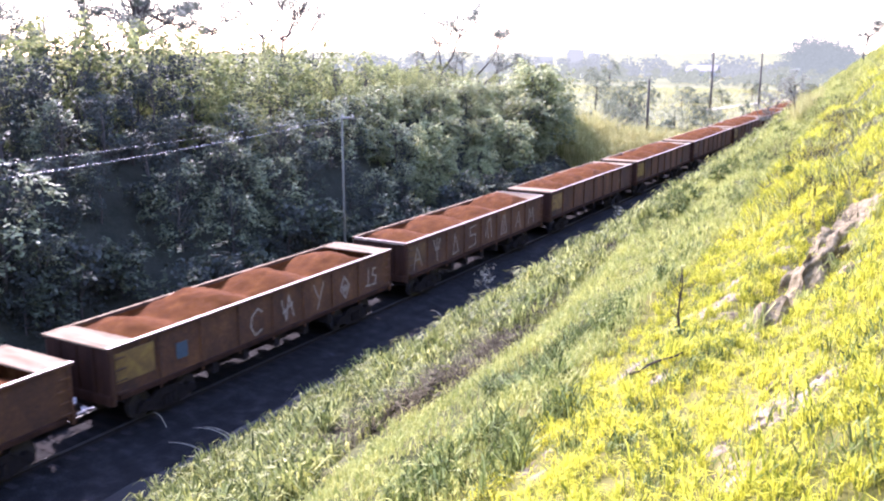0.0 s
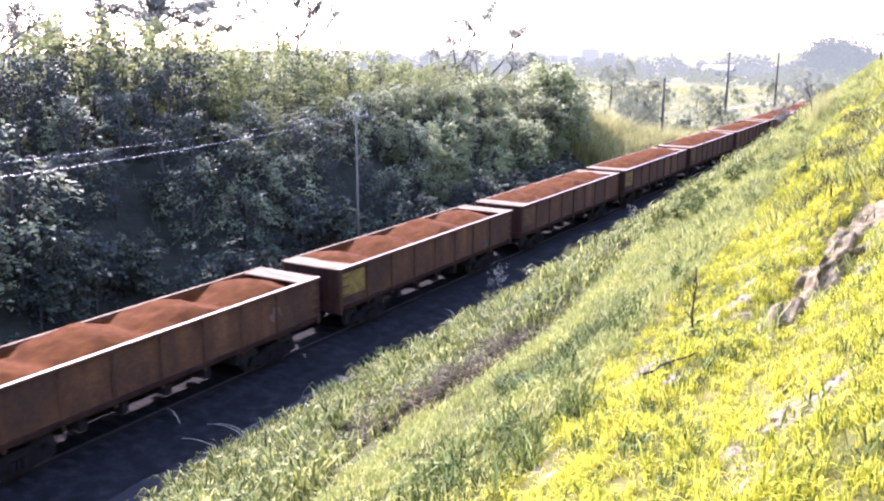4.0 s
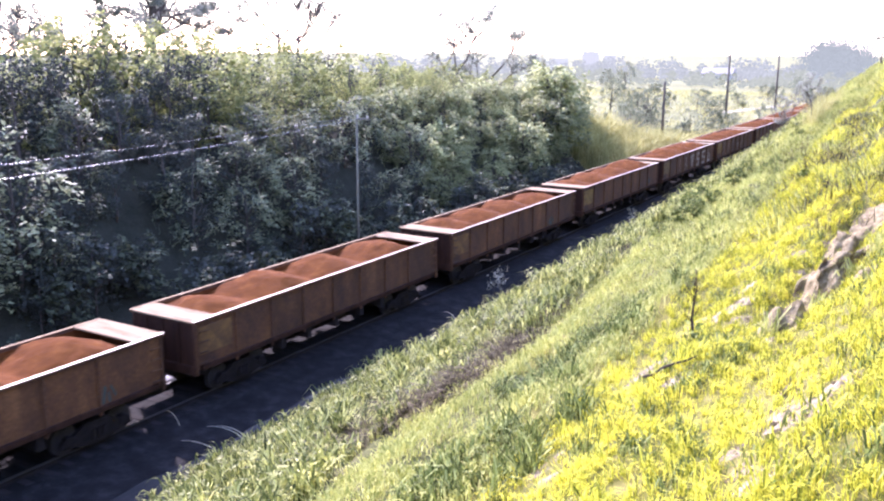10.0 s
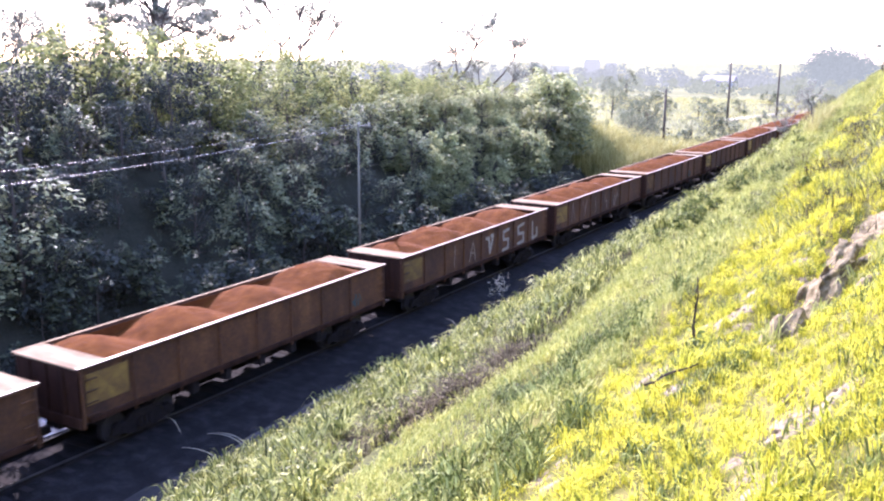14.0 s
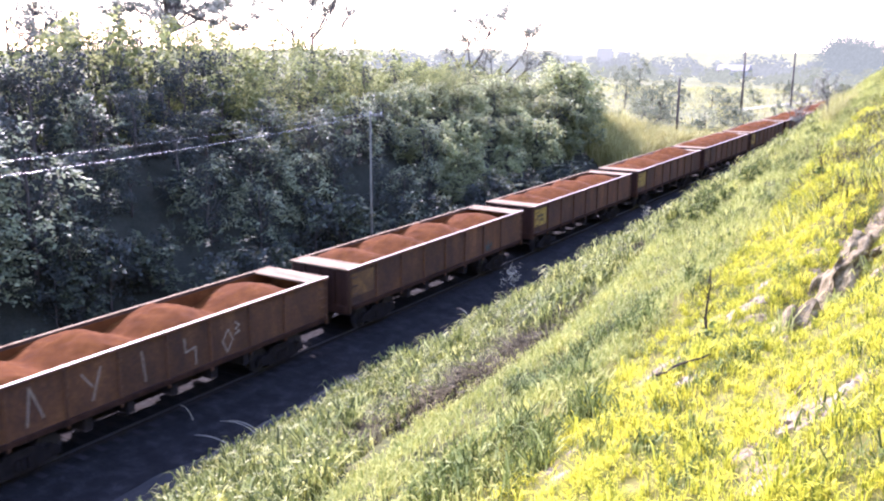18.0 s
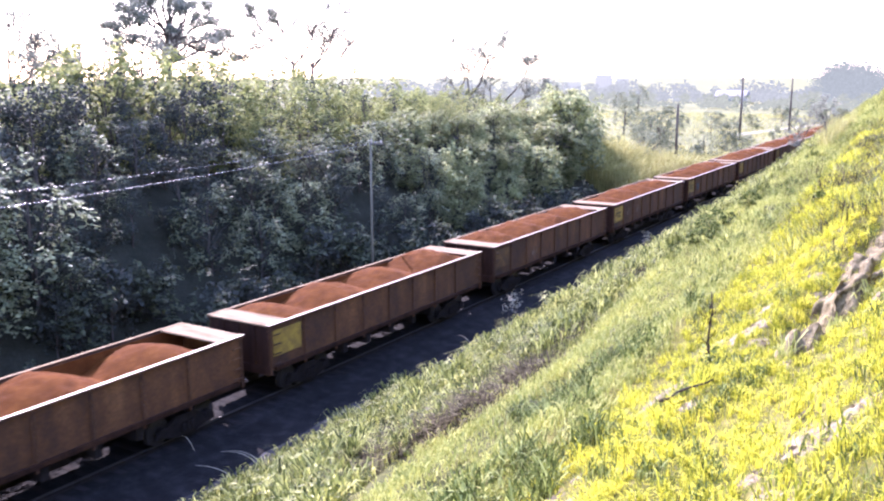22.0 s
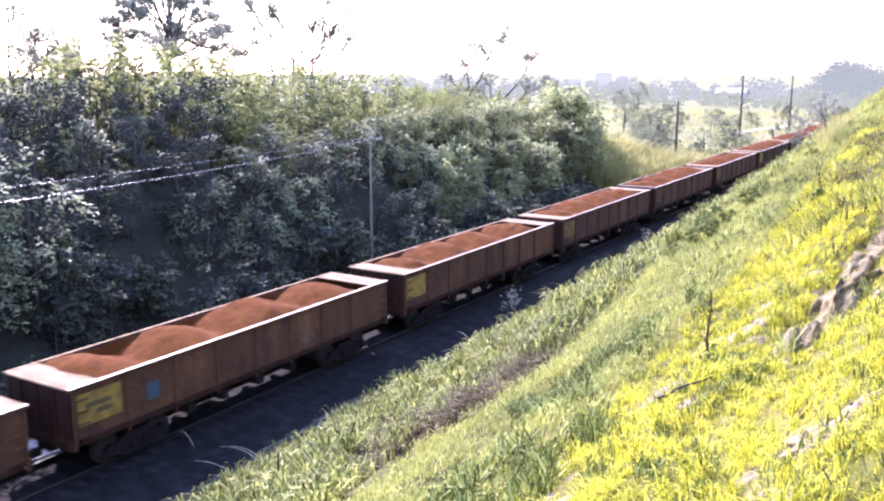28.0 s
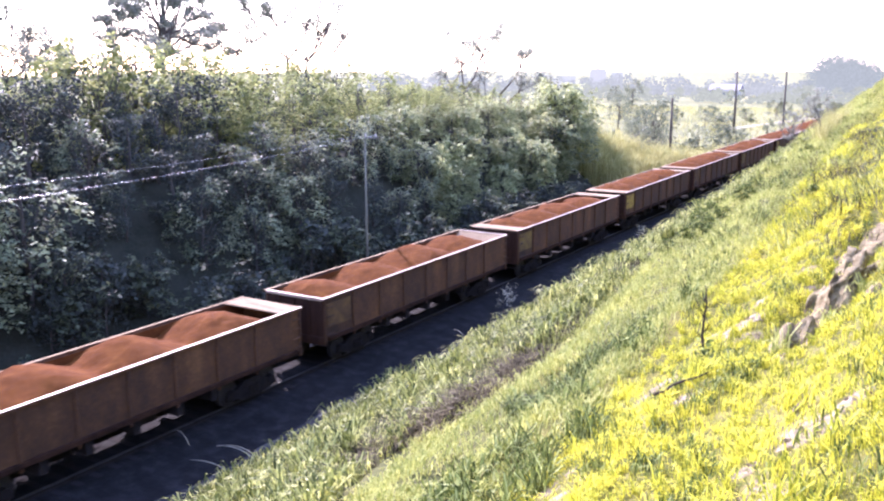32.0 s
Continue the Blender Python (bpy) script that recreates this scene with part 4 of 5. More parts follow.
# wood across the line: foliage from the ballast's edge up and over the bank
WOOD = ((-7.2, 2.5, 0.75, 0.98, BROAD), (-9.4, 2.3, 0.92, 1.15, BROAD), (-12.0, 2.1, 0.8, 1.0, BROAD), (-14.5, 2.7, 0.75, 0.98, LIGHT), (-18.5, 3.5, 0.75, 1.05, LIGHT), (-23, 4.4, 0.75, 1.1, LIGHT))
for row, (x, step, s0, s1, kinds) in enumerate(WOOD):
    y = 3 + row
    end = 67 + row * 2.8
    while y < end:
        back = min(1, max(0, (y - 26) / 16))
        f = (0.74 - 0.19 * back, 0.7 - 0.15 * back, 0.78 - 0.13 * back, 1 - 0.05 * back, 1 + 0.05 * back, 1.1 + 0.1 * back)[row] 
        f *= 1 - (0.3, 0.3, 0.15, 0.25, 0.25, 0.2)[row] * min(1, max(0, (y - 48) / 9))
        # Leaf colour lightens along the bank, with light put into each kind's leaves.
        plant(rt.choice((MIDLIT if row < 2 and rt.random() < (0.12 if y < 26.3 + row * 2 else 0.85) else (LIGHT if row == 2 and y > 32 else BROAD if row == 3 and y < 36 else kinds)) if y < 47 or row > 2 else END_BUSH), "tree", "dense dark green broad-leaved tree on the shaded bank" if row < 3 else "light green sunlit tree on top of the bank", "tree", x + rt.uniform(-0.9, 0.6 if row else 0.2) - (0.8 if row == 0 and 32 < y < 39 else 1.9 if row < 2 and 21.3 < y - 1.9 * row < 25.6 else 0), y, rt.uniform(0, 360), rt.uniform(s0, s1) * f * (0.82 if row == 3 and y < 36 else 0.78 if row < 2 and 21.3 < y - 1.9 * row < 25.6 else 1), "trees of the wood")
        y += step * rt.uniform(0.75, 1.25)
y = 5
while y < 62:
    plant(rt.choice(SHRUB), "shrub", "low dark leafy shrub at the foot of the bank", "shrub", (-6.3 if 31 < y < 38 else -7.0 if 18 < y < 24 else -5.2) + rt.uniform(-0.5, 0.4), y, rt.uniform(0, 360), rt.uniform(0.6, 1.1), "shrubs along the line")
    y += rt.uniform(1.5, 2.4)
for x, y, s in ((-8.3, 19.6, 0.85), (-9.2, 17.6, 0.8), (-8.0, 16.0, 0.85), (-9.0, 68.5, 0.95), (-9.8, 71, 1.05), (-12, 74, 1.0)):
    plant(rt.choice(MIDLIT if y < 30 else LIGHT), "leafy_tree", "fresh green leafy tree leaning out of the wood", "tree", x, y, rt.uniform(0, 360), s, "trees of the wood")

for x, y, s in ((-16, 29.5, 1.15), (-17, 26, 1.05), (-15, 44, 1.0), (-15, 36.5, 0.95), (-20, 40, 1.1), (-17, 32.4, 1.22), (-16, 34.2, 1.1), (-18.5, 30.5, 1.15)):
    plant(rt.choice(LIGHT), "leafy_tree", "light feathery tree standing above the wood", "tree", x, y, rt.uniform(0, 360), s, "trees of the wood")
for x, y, s in ((-8.8, 66, 0.9), (-10.6, 71.5, 1.1), (-8.6, 68.5, 0.95), (-11.5, 75, 1.15), (-13.5, 78, 1.05), (-8.0, 61, 0.75)):
    plant(rt.choice(END_BUSH), "leafy_tree", "pale green rounded tree at the end of the wood", "tree", x, y, rt.uniform(0, 360), s, "trees of the wood")

for k in range(13):
    plant(rt.choice(END_BUSH), "shrub", "grey-green bushy shrub on the end of the bank", "shrub", -8.6 + rt.uniform(-1.2, 0.8), 46 + 1.7 * k + rt.uniform(-0.5, 0.5), rt.uniform(0, 360), rt.uniform(0.38, 0.55), "shrubs along the line")

# large dark tree rising behind the wood
def umbrella_tree(seed):
    """A tall trunk whose bent limbs carry separate flat pads of dark foliage."""
    rng, g = random.Random(seed), np.random.default_rng(seed)
    bm = bmesh.new()
    bm.from_mesh(tube("trunk", limb_points(rng, (0, 0, -0.5), (0.4, 0, 11.0), 7, 0.02), [0.42, 0.38, 0.34, 0.3, 0.26, 0.2, 0.12], M_BARK, 9))
    pads, radii = [], []
    for k in range(46):
        w = k * 2.4 + rng.uniform(-0.3, 0.3)
        r = 5.5 * math.sqrt((k + 0.5) / 46)
        tip = (r * math.cos(w), r * math.sin(w), 12.6 - 5.8 * (r / 5.5) ** 2.2 + rng.uniform(-0.9, 0.5))
        if k % 2:
            bm.from_mesh(tube("limb", limb_points(rng, (0.2, 0, rng.uniform(5.5, 8.5)), tip, 5, 0.1), [0.17, 0.13, 0.1, 0.06, 0.03], M_BARK, 6))
        for q in range(4):
            pads.append((tip[0] + rng.uniform(-1.1, 1.1), tip[1] + rng.uniform(-1.1, 1.1), tip[2] + rng.uniform(-0.25, 0.3)))
            radii.append(rng.uniform(0.4, 0.8))
    return baked(bm, "trunk", M_BARK), quads_mesh("crown", leaf_cloud(g, pads, radii, 150, 0.18, 0.5), M_LEAF_DARK)


def bare_tree(seed, height, spread, fork, leaf, per, mat, girth=0.018):
    """A thin trunk that forks again and again into fine twigs with a few small leaves."""
    rng, g = random.Random(seed), np.random.default_rng(seed)
    bm = bmesh.new()
    tips = []

    def grow(base, way, length, r, depth):
        tip = base + way * length
        bm.from_mesh(tube("limb", limb_points(rng, base, tip, 4, 0.07), [r, r * 0.92, r * 0.84, r * 0.74], M_BARK, 3))
        if depth == 0:
            tips.append(tuple(tip))
            return
        for k in range(3 if depth > 1 else 2):
            turn = Vector((rng.uniform(-1, 1), rng.uniform(-1, 1), rng.uniform(-0.15, 0.6))) * spread
            grow(base.lerp(tip, rng.uniform(0.6, 1.0)), (way * 0.6 + turn).normalized(), length * rng.uniform(0.45, 0.7), r * 0.66, depth - 1)
        tips.append(tuple(tip))

    grow(Vector((0, 0, -0.2)), Vector((0.04, 0.02, 1)), height * fork, height * girth, 4)
    crown = quads_mesh("crown", leaf_cloud(g, tips, [height * 0.055] * len(tips), per, leaf), mat)
    return baked(bm, "trunk", M_BARK), crown


big = umbrella_tree(300)
plant(big, "large_tree", "tall dark umbrella-crowned tree rising above the wood", "tree", -40.9, 55.9, 20, 1.0)
THIN = [bare_tree(320 + k, 7.0, 0.75, 0.62, 0.11, 44, M_LEAF_DARK, 0.0165) for k in range(4)]
for x, y, s in ((-30, 59.5, 1.45), (-30, 62, 1.4), (-30, 89.5, 1.8), (-32, 101, 1.75), (-25, 46, 1.0), (-25, 34, 1.0), (-24, 30, 1.0), (-24, 38, 0.95), (-26, 26, 1.0), (-28, 108, 1.2)):
    plant(rt.choice(THIN), "slender_tree", "thin sparse tree standing against the sky", "tree", x, y, rt.uniform(0, 360), s, "slender trees")
# scattered trees and bushes in the field beyond the wood
for x, y, s, k in ((-14, 108, 1.3, 0), (-12, 100, 0.75, 1), (-10, 113, 0.75, 2), (-20, 125, 1.0, 3), (-26, 140, 0.9, 0), (-9, 88, 0.6, 1), (-18, 92, 0.8, 2), (-24, 110, 0.9, 1), (-34, 150, 1.1, 4), (-22, 160, 0.8, 2), (-45, 180, 1.3, 3), (-9, 128, 0.5, 4), (-8.6, 84, 0.62, 3), (-11.6, 95, 0.9, 0), (-9.8, 93, 0.7, 2), (-13, 99, 0.8, 4), (-16, 190, 0.8, 1), (-30, 215, 1.1, 2), (-60, 230, 1.5, 0), (-38, 130, 1.0, 4), (-19, 240, 0.9, 3)):
    plant(OLIVE[k], "field_tree", "small loose-crowned tree in the dry field", "tree", x, y, rt.uniform(0, 360), s, "field trees")
for k in range(46):
    y = rt.uniform(80, 240)
    plant(rt.choice(FIELD_SHRUB), "bush", "scattered green bush in the dry field", "bush", -7.5 - rt.random() ** 1.5 * (8 + 0.3 * (y - 70)), y, rt.uniform(0, 360), rt.uniform(0.5, 1.1), "field bushes")
# growth on the far shoulder of the near bank
for x, y, s in ((6.4, 97, 0.45), (7.4, 94, 0.5), (5.2, 104, 0.4), (8.6, 90, 0.35), (4.2, 110, 0.45), (3.6, 116, 0.5)):
    plant(rt.choice(OLIVE), "bush", "brownish loose bush on the crest of the bank", "bush", x, y, rt.uniform(0, 360), s, "bank bushes")
for x, y, s in ((14.35, 25.4, 0.17), (14.1, 26.3, 0.2), (14.45, 27.3, 0.17), (14.4, 30.0, 0.2), (14.2, 31.2, 0.16), (14.15, 22.9, 0.13), (14.4, 24.2, 0.17), (14.2, 32.8, 0.18), (14.7, 39.5, 0.16), (13.9, 28.2, 0.15), (14.4, 52, 0.2)):
    plant(rt.choice(GREEN), "bush", "low green bush on the grassy bank", "bush", x, y, rt.uniform(0, 360), s, "bank bushes")
plant(bare_tree(84, 5.0, 1.25, 0.34, 0.13, 7, M_LEAF_DARK, 0.014), "slender_tree", "small bare branching tree on the crest of the bank", "tree", 15.15, 66, 40, 1.0, "slender trees")
plant(THIN[2], "slender_tree", "thin crooked leafless tree on the edge of the bank", "tree", 14.2, 45.2, 120, 0.27, "slender trees")
plant(THIN[0], "slender_tree", "thin crooked leafless tree on the edge of the bank", "tree", 13.9, 47.5, 20, 0.22, "slender trees")
plant(THIN[1], "slender_tree", "thin sparse tree beside the line", "tree", 3.4, 100, 10, 0.75, "slender trees")


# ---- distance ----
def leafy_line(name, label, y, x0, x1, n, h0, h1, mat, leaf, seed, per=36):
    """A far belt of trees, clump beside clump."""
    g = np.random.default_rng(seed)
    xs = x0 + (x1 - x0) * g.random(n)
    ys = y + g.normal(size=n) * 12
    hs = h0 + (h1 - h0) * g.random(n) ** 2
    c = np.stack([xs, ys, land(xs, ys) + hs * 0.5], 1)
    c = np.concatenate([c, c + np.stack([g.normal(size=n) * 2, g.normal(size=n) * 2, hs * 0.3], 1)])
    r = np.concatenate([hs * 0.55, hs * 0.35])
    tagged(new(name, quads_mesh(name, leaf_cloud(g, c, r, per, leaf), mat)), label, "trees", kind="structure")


# Self-glowing colour that stands in for distance haze; no light source.
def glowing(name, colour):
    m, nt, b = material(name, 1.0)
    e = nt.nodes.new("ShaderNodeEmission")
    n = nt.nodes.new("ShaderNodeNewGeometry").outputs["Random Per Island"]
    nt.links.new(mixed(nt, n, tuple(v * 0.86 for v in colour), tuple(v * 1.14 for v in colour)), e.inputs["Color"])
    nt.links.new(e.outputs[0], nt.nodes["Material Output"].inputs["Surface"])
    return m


# Far tree belts: the haze before them is put in as emission.
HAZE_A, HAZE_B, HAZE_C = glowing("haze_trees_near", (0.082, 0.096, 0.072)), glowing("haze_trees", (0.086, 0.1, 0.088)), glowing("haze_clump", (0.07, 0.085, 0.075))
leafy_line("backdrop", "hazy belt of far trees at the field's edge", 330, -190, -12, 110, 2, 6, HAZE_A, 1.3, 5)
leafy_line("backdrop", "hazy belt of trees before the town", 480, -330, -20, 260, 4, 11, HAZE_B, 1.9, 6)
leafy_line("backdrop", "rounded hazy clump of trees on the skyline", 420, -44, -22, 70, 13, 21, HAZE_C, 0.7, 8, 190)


def ridge(name, label, y, base, lo, hi, seed, mat):
    xs = np.linspace(-2400, 700, 420)
    v, f = [], []
    for k, x in enumerate(xs):
        h = lo + (hi - lo) * (0.5 + 0.5 * noise.noise((x * 0.0035, seed, 0))) + 0.18 * (hi - lo) * noise.noise((x * 0.03, seed, 2)) + 0.1 * (hi - lo) * noise.noise((x * 0.12, seed, 5))
        v += [(x, y, base), (x, y, h)]
        if k:
            f.append((2 * k - 2, 2 * k, 2 * k + 1, 2 * k - 1))
    tagged(new(name, mesh_of(name, v, f, mat)), label, "backdrop", kind="structure")


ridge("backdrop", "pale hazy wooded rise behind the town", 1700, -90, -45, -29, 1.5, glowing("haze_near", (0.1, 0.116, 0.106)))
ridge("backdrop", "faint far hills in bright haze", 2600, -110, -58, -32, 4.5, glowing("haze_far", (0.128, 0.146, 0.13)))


# Tower walls and windows glow in a haze colour; they are no lamps.
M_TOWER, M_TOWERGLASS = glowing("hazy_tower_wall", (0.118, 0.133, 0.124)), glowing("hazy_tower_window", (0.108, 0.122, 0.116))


def tower_block(x, y, z0, z1, w, d, floors, cols):
    t = tagged(new("apartment_tower"), "pale hazy apartment tower block of the far town", "building", "town towers")
    t.location = (x, y, z0)
    h = z1 - z0
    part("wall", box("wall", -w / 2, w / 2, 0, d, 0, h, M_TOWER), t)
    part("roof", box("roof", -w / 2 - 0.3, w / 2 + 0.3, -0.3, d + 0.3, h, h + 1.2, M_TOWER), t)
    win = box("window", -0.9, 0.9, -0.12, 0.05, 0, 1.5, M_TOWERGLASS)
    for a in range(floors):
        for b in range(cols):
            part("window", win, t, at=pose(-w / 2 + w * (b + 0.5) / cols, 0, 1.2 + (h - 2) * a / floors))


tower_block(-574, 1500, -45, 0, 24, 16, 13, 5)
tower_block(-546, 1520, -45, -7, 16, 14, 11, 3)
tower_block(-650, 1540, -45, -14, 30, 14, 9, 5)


def far_house(x, y, w, d, h):
    z = float(land(x, y))
    t = tagged(new("house"), "low white house with a pale gabled roof beyond the field", "house")
    t.location = (x, y, z)
    part("wall", box("wall", -w / 2, w / 2, 0, d, -0.5, h, M_WHITEWALL), t)
    v = [(-w / 2 - 0.6, -0.6, h), (w / 2 + 0.6, -0.6, h), (w / 2 + 0.6, d + 0.6, h), (-w / 2 - 0.6, d + 0.6, h), (-w / 2 - 0.6, d / 2, h + d * 0.3), (w / 2 + 0.6, d / 2, h + d * 0.3)]
    part("roof", mesh_of("roof", v, [(0, 1, 5, 4), (2, 3, 4, 5), (0, 4, 3), (1, 2, 5), (3, 2, 1, 0)], M_ROOF), t)
    for k in (-0.3, 0, 0.3):
        part("window", box("window", k * w - 0.8, k * w + 0.8, -0.08, 0.05, 1.2, 2.4, M_GLASS), t)


far_house(-93, 455, 14, 9, 3.6)
tagged(strip("dirt_road", 0, 52, 40, lambda y: -1.1, lambda y: 1.1, 0.0, M_DIRT, 4), "pale sunlit dirt road across the field", "road", kind="structure").matrix_basis = pose(-17.5, 158, 0.12, 0, 0, -10.7)


# ---- grass and growth on the near bank ----
nr = np.random.default_rng(7)


def scatter(n, y0, y1, u0, u1, power=2.0):
    """Feet on the bank: u is the distance up from its foot along x; denser towards the viewer."""
    y = y0 + (y1 - y0) * nr.random(n) ** power
    x = np.interp(y, CUT_Y, CUT_X) + u0 + (u1 - u0) * nr.random(n)
    return np.stack([x, y, land(x, y) - 0.02], 1)


def patchy(p, s, cut, seed):
    v = np.sin(p[:, 0] * s + seed) * np.sin(p[:, 1] * s * 0.8 + 2 * seed) + 0.6 * np.sin(p[:, 0] * s * 2.3 + p[:, 1] * s * 1.7 + seed)
    return p[v > cut]


def tufts(p, per, spread):
    q = np.repeat(p, per, 0)
    q[:, :2] += nr.normal(size=(len(q), 2)) * spread
    q[:, 2] = land(q[:, 0], q[:, 1]) - 0.02
    return q


BARE = ((18.5, 9.0, 0.3), (18.6, 8.1, 0.26), (18.45, 10.2, 0.26), (18.8, 7.8, 0.16), (18.95, 9.7, 0.2), (20.3, 5.25, 0.14), (20.33, 5.0, 0.13), (20.2, 4.6, 0.12), (20.3, 5.7, 0.12), (20.6, 5.25, 0.14), (18.5, 6.0, 0.22), (18.9, 11, 0.22), (19.46, 9.5, 0.12), (19.5, 11.0, 0.12), (19.6, 12.4, 0.14), (20.0, 13.4, 0.25), (20.38, 9.2, 0.14), (20.15, 4.9, 0.1), (19.19, 8.5, 0.15), (19.23, 9.2, 0.13), (19.1, 9.9, 0.13), (19.24, 11.95, 0.16), (19.58, 8.05, 0.14), (19.75, 7.6, 0.14), (19.9, 8.9, 0.2), (20.0, 11.2, 0.22), (20.28, 5.46, 0.13), (20.47, 5.05, 0.15), (20.36, 4.36, 0.13), (18.76, 5.58, 0.2), (18.83, 7.9, 0.18), (19.26, 6.8, 0.1))


def bare_patch(x, y, r, seed):
    """A ragged, lumpy patch of bare clay lying on the bank."""
    v, f, n, rings = [(x, y, float(land(x, y)) + 0.03)], [], 28, 7
    for j in range(1, rings + 1):
        for k in range(n):
            w = 2 * math.pi * k / n
            d = r * j / rings * (1 + 0.5 * noise.noise((math.cos(w) * 1.6, math.sin(w) * 1.6, seed)) + 0.2 * noise.noise((math.cos(w) * 5, math.sin(w) * 5, seed)))
            px, py = x + d * math.cos(w), y + d * 1.35 * math.sin(w)
            rim = 1 - (j / rings) ** 3
            v.append((px, py, float(land(px, py)) - 0.015 + rim * (0.022 + 0.022 * noise.noise((px * 9, py * 9, seed)) + 0.014 * noise.noise((px * 25, py * 25, seed)))))
    f += [(0, 1 + k, 1 + (k + 1) % n) for k in range(n)]
    for j in range(rings - 1):
        f += [(1 + j * n + k, 1 + (j + 1) * n + k, 1 + (j + 1) * n + (k + 1) % n, 1 + j * n + (k + 1) % n) for k in range(n)]
    tagged(new("bare_earth", mesh_of("bare_earth", v, f, M_SOIL, True)), "ragged patch of pale bare clay in the turf", "bare earth", kind="structure")


for k, (x, y, r) in enumerate(BARE):
    bare_patch(x, y, r, 3.1 * k)


def off_bare(p):
    keep = np.ones(len(p), bool)
    for x, y, r in BARE:
        keep &= np.hypot(p[:, 0] - x, (p[:, 1] - y) * 0.7) > r * (0.8 + 0.5 * nr.random(len(p)))
    return p[keep | (nr.random(len(p)) < 0.26)]


# where dead brush stands among the reeds
BRUSH = ((12.4, 11.1, 0.35), (10.5, 13.9, 0.4), (10.3, 14.7, 0.4), (10.6, 15.1, 0.4), (12.5, 13.1, 0.42), (10.2, 15.9, 0.4), (13.9, 11.5, 0.42), (12.3, 14.5, 0.45), (14.1, 12.2, 0.42), (13.9, 13.0, 0.35), (12.2, 17.0, 0.42), (13.7, 14.9, 0.38), (13.9, 15.1, 0.35), (8.7, 23.6, 0.5), (11.0, 20.3, 0.5), (12.9, 17.5, 0.48), (13.5, 17.1, 0.42), (12.4, 25, 0.4), (3.4, 55, 0.6), (8.5, 44, 0.6))


def off_brush(p):
    keep = np.ones(len(p), bool)
    for x, y, r in BRUSH:
        keep &= np.hypot(p[:, 0] - x, (p[:, 1] - y) * 0.8) > r * (0.5 + 0.6 * nr.random(len(p)))
    return p[keep | (nr.random(len(p)) < 0.2)]


def off_worn(p):
    return p[worn(p[:, 0], p[:, 1]) < 0.5 + 0.45 * nr.random(len(p))]


def reeds(label, p, height, width, reach=0.8, mat=M_REED):
    tagged(new("reed_grass", quads_mesh("reed_grass", arching(nr, p, height, width, reach), mat)), label, "grass", kind="stuff")


def growth(name, label, category, p, height, width, lean, bend, mat, simple=False):
    tagged(new(name, quads_mesh(name, blades(nr, p, height, width, lean, bend, simple), mat)), label, category, kind="stuff")


growth("short_turf", "short yellow-green turf between the tufts", "grass", off_bare(tufts(patchy(scatter(14000, 2.2, 21, 12.15, 17.0, 1.3), 1.5, -2.5, 3), 10, 0.1)), 0.055, 0.0045, 0.9, 0.7, M_LOWGRASS, True)
growth("bright_grass", "bright yellow-green sunlit grass in spiky tufts on the bank", "grass", off_bare(tufts(patchy(scatter(5600, 2.2, 21, 12.15, 17.0, 1.25), 2.1, -2.5, 3), 20, 0.02)), 0.105, 0.0036, 0.8, 0.4, M_GRASS)
reeds("long-bladed yellow-green tufts rising out of the sunlit turf", off_bare(tufts(patchy(scatter(520, 2.5, 21, 12.3, 16.8, 1.2), 2.9, -0.1, 7), 30, 0.025)), 0.15, 0.004, 0.9, M_GRASS)
reeds("darker green tufts scattered in the sunlit turf", tufts(patchy(scatter(640, 2.5, 20, 12.2, 16.8, 1.2), 1.7, 0.1, 4), 18, 0.05), 0.12, 0.0045, 0.9, M_DARKREED)
# This row of dark tufts stands in for shade along a small runnel.
runnel = np.stack([np.interp(np.linspace(0, 1, 34), [0, 0.35, 0.7, 1], [19.35, 19.6, 19.8, 19.6]), np.linspace(6.5, 9.1, 34), np.zeros(34)], 1) + nr.normal(size=(34, 3)) * 0.05
clump = np.array([(19.93, 9.0, 0), (19.98, 8.85, 0), (19.75, 7.75, 0), (20.2, 9.5, 0), (20.25, 11.0, 0), (20.3, 10.2, 0), (20.35, 11.9, 0)])
reeds("long straw-tipped blades hanging over the clay outcrop", tufts(clump, 34, 0.04), 0.2, 0.006, 0.9, M_PALEGRASS)
reeds("low tufts coloured dark for the shade along a runnel in the turf", tufts(runnel, 16, 0.05), 0.07, 0.007, 0.9, M_DARKREED)
growth("bank_grass", "yellow-green grass higher on the bank", "grass", off_worn(tufts(patchy(scatter(7500, 17, 80, 12.1, 17, 1.5), 1.6, -0.55, 5), 9, 0.11)), 0.15, 0.015, 0.7, 0.6, M_GRASS, True)
back = np.stack([12 + 18 * nr.random(2600), -16 + 18.6 * nr.random(2600), np.zeros(2600)], 1)
growth("bank_turf", "yellow-green turf on the bank behind the viewpoint", "grass", tufts(back, 8, 0.12), 0.12, 0.02, 0.8, 0.7, M_GRASS, True)
growth("bank_turf", "pale low turf between the tufts of the upper bank", "grass", off_worn(tufts(scatter(5000, 17, 100, 8.5, 17, 1.4), 7, 0.2)), 0.13, 0.02, 0.8, 0.7, M_PALEGRASS, True)
growth("bank_grass", "yellow-green grass on the far shoulder of the bank", "grass", tufts(patchy(scatter(4200, 40, 130, 3.5, 13, 1.0), 0.7, -0.7, 4), 7, 0.25), 0.3, 0.03, 0.8, 0.9, M_PALEGRASS, True)
reeds("pale green fine grass on the middle of the bank", tufts(scatter(3700, 4, 46, 8.5, 12.2, 1.5), 11, 0.07), 0.16, 0.008, 0.9, M_PALEGRASS)
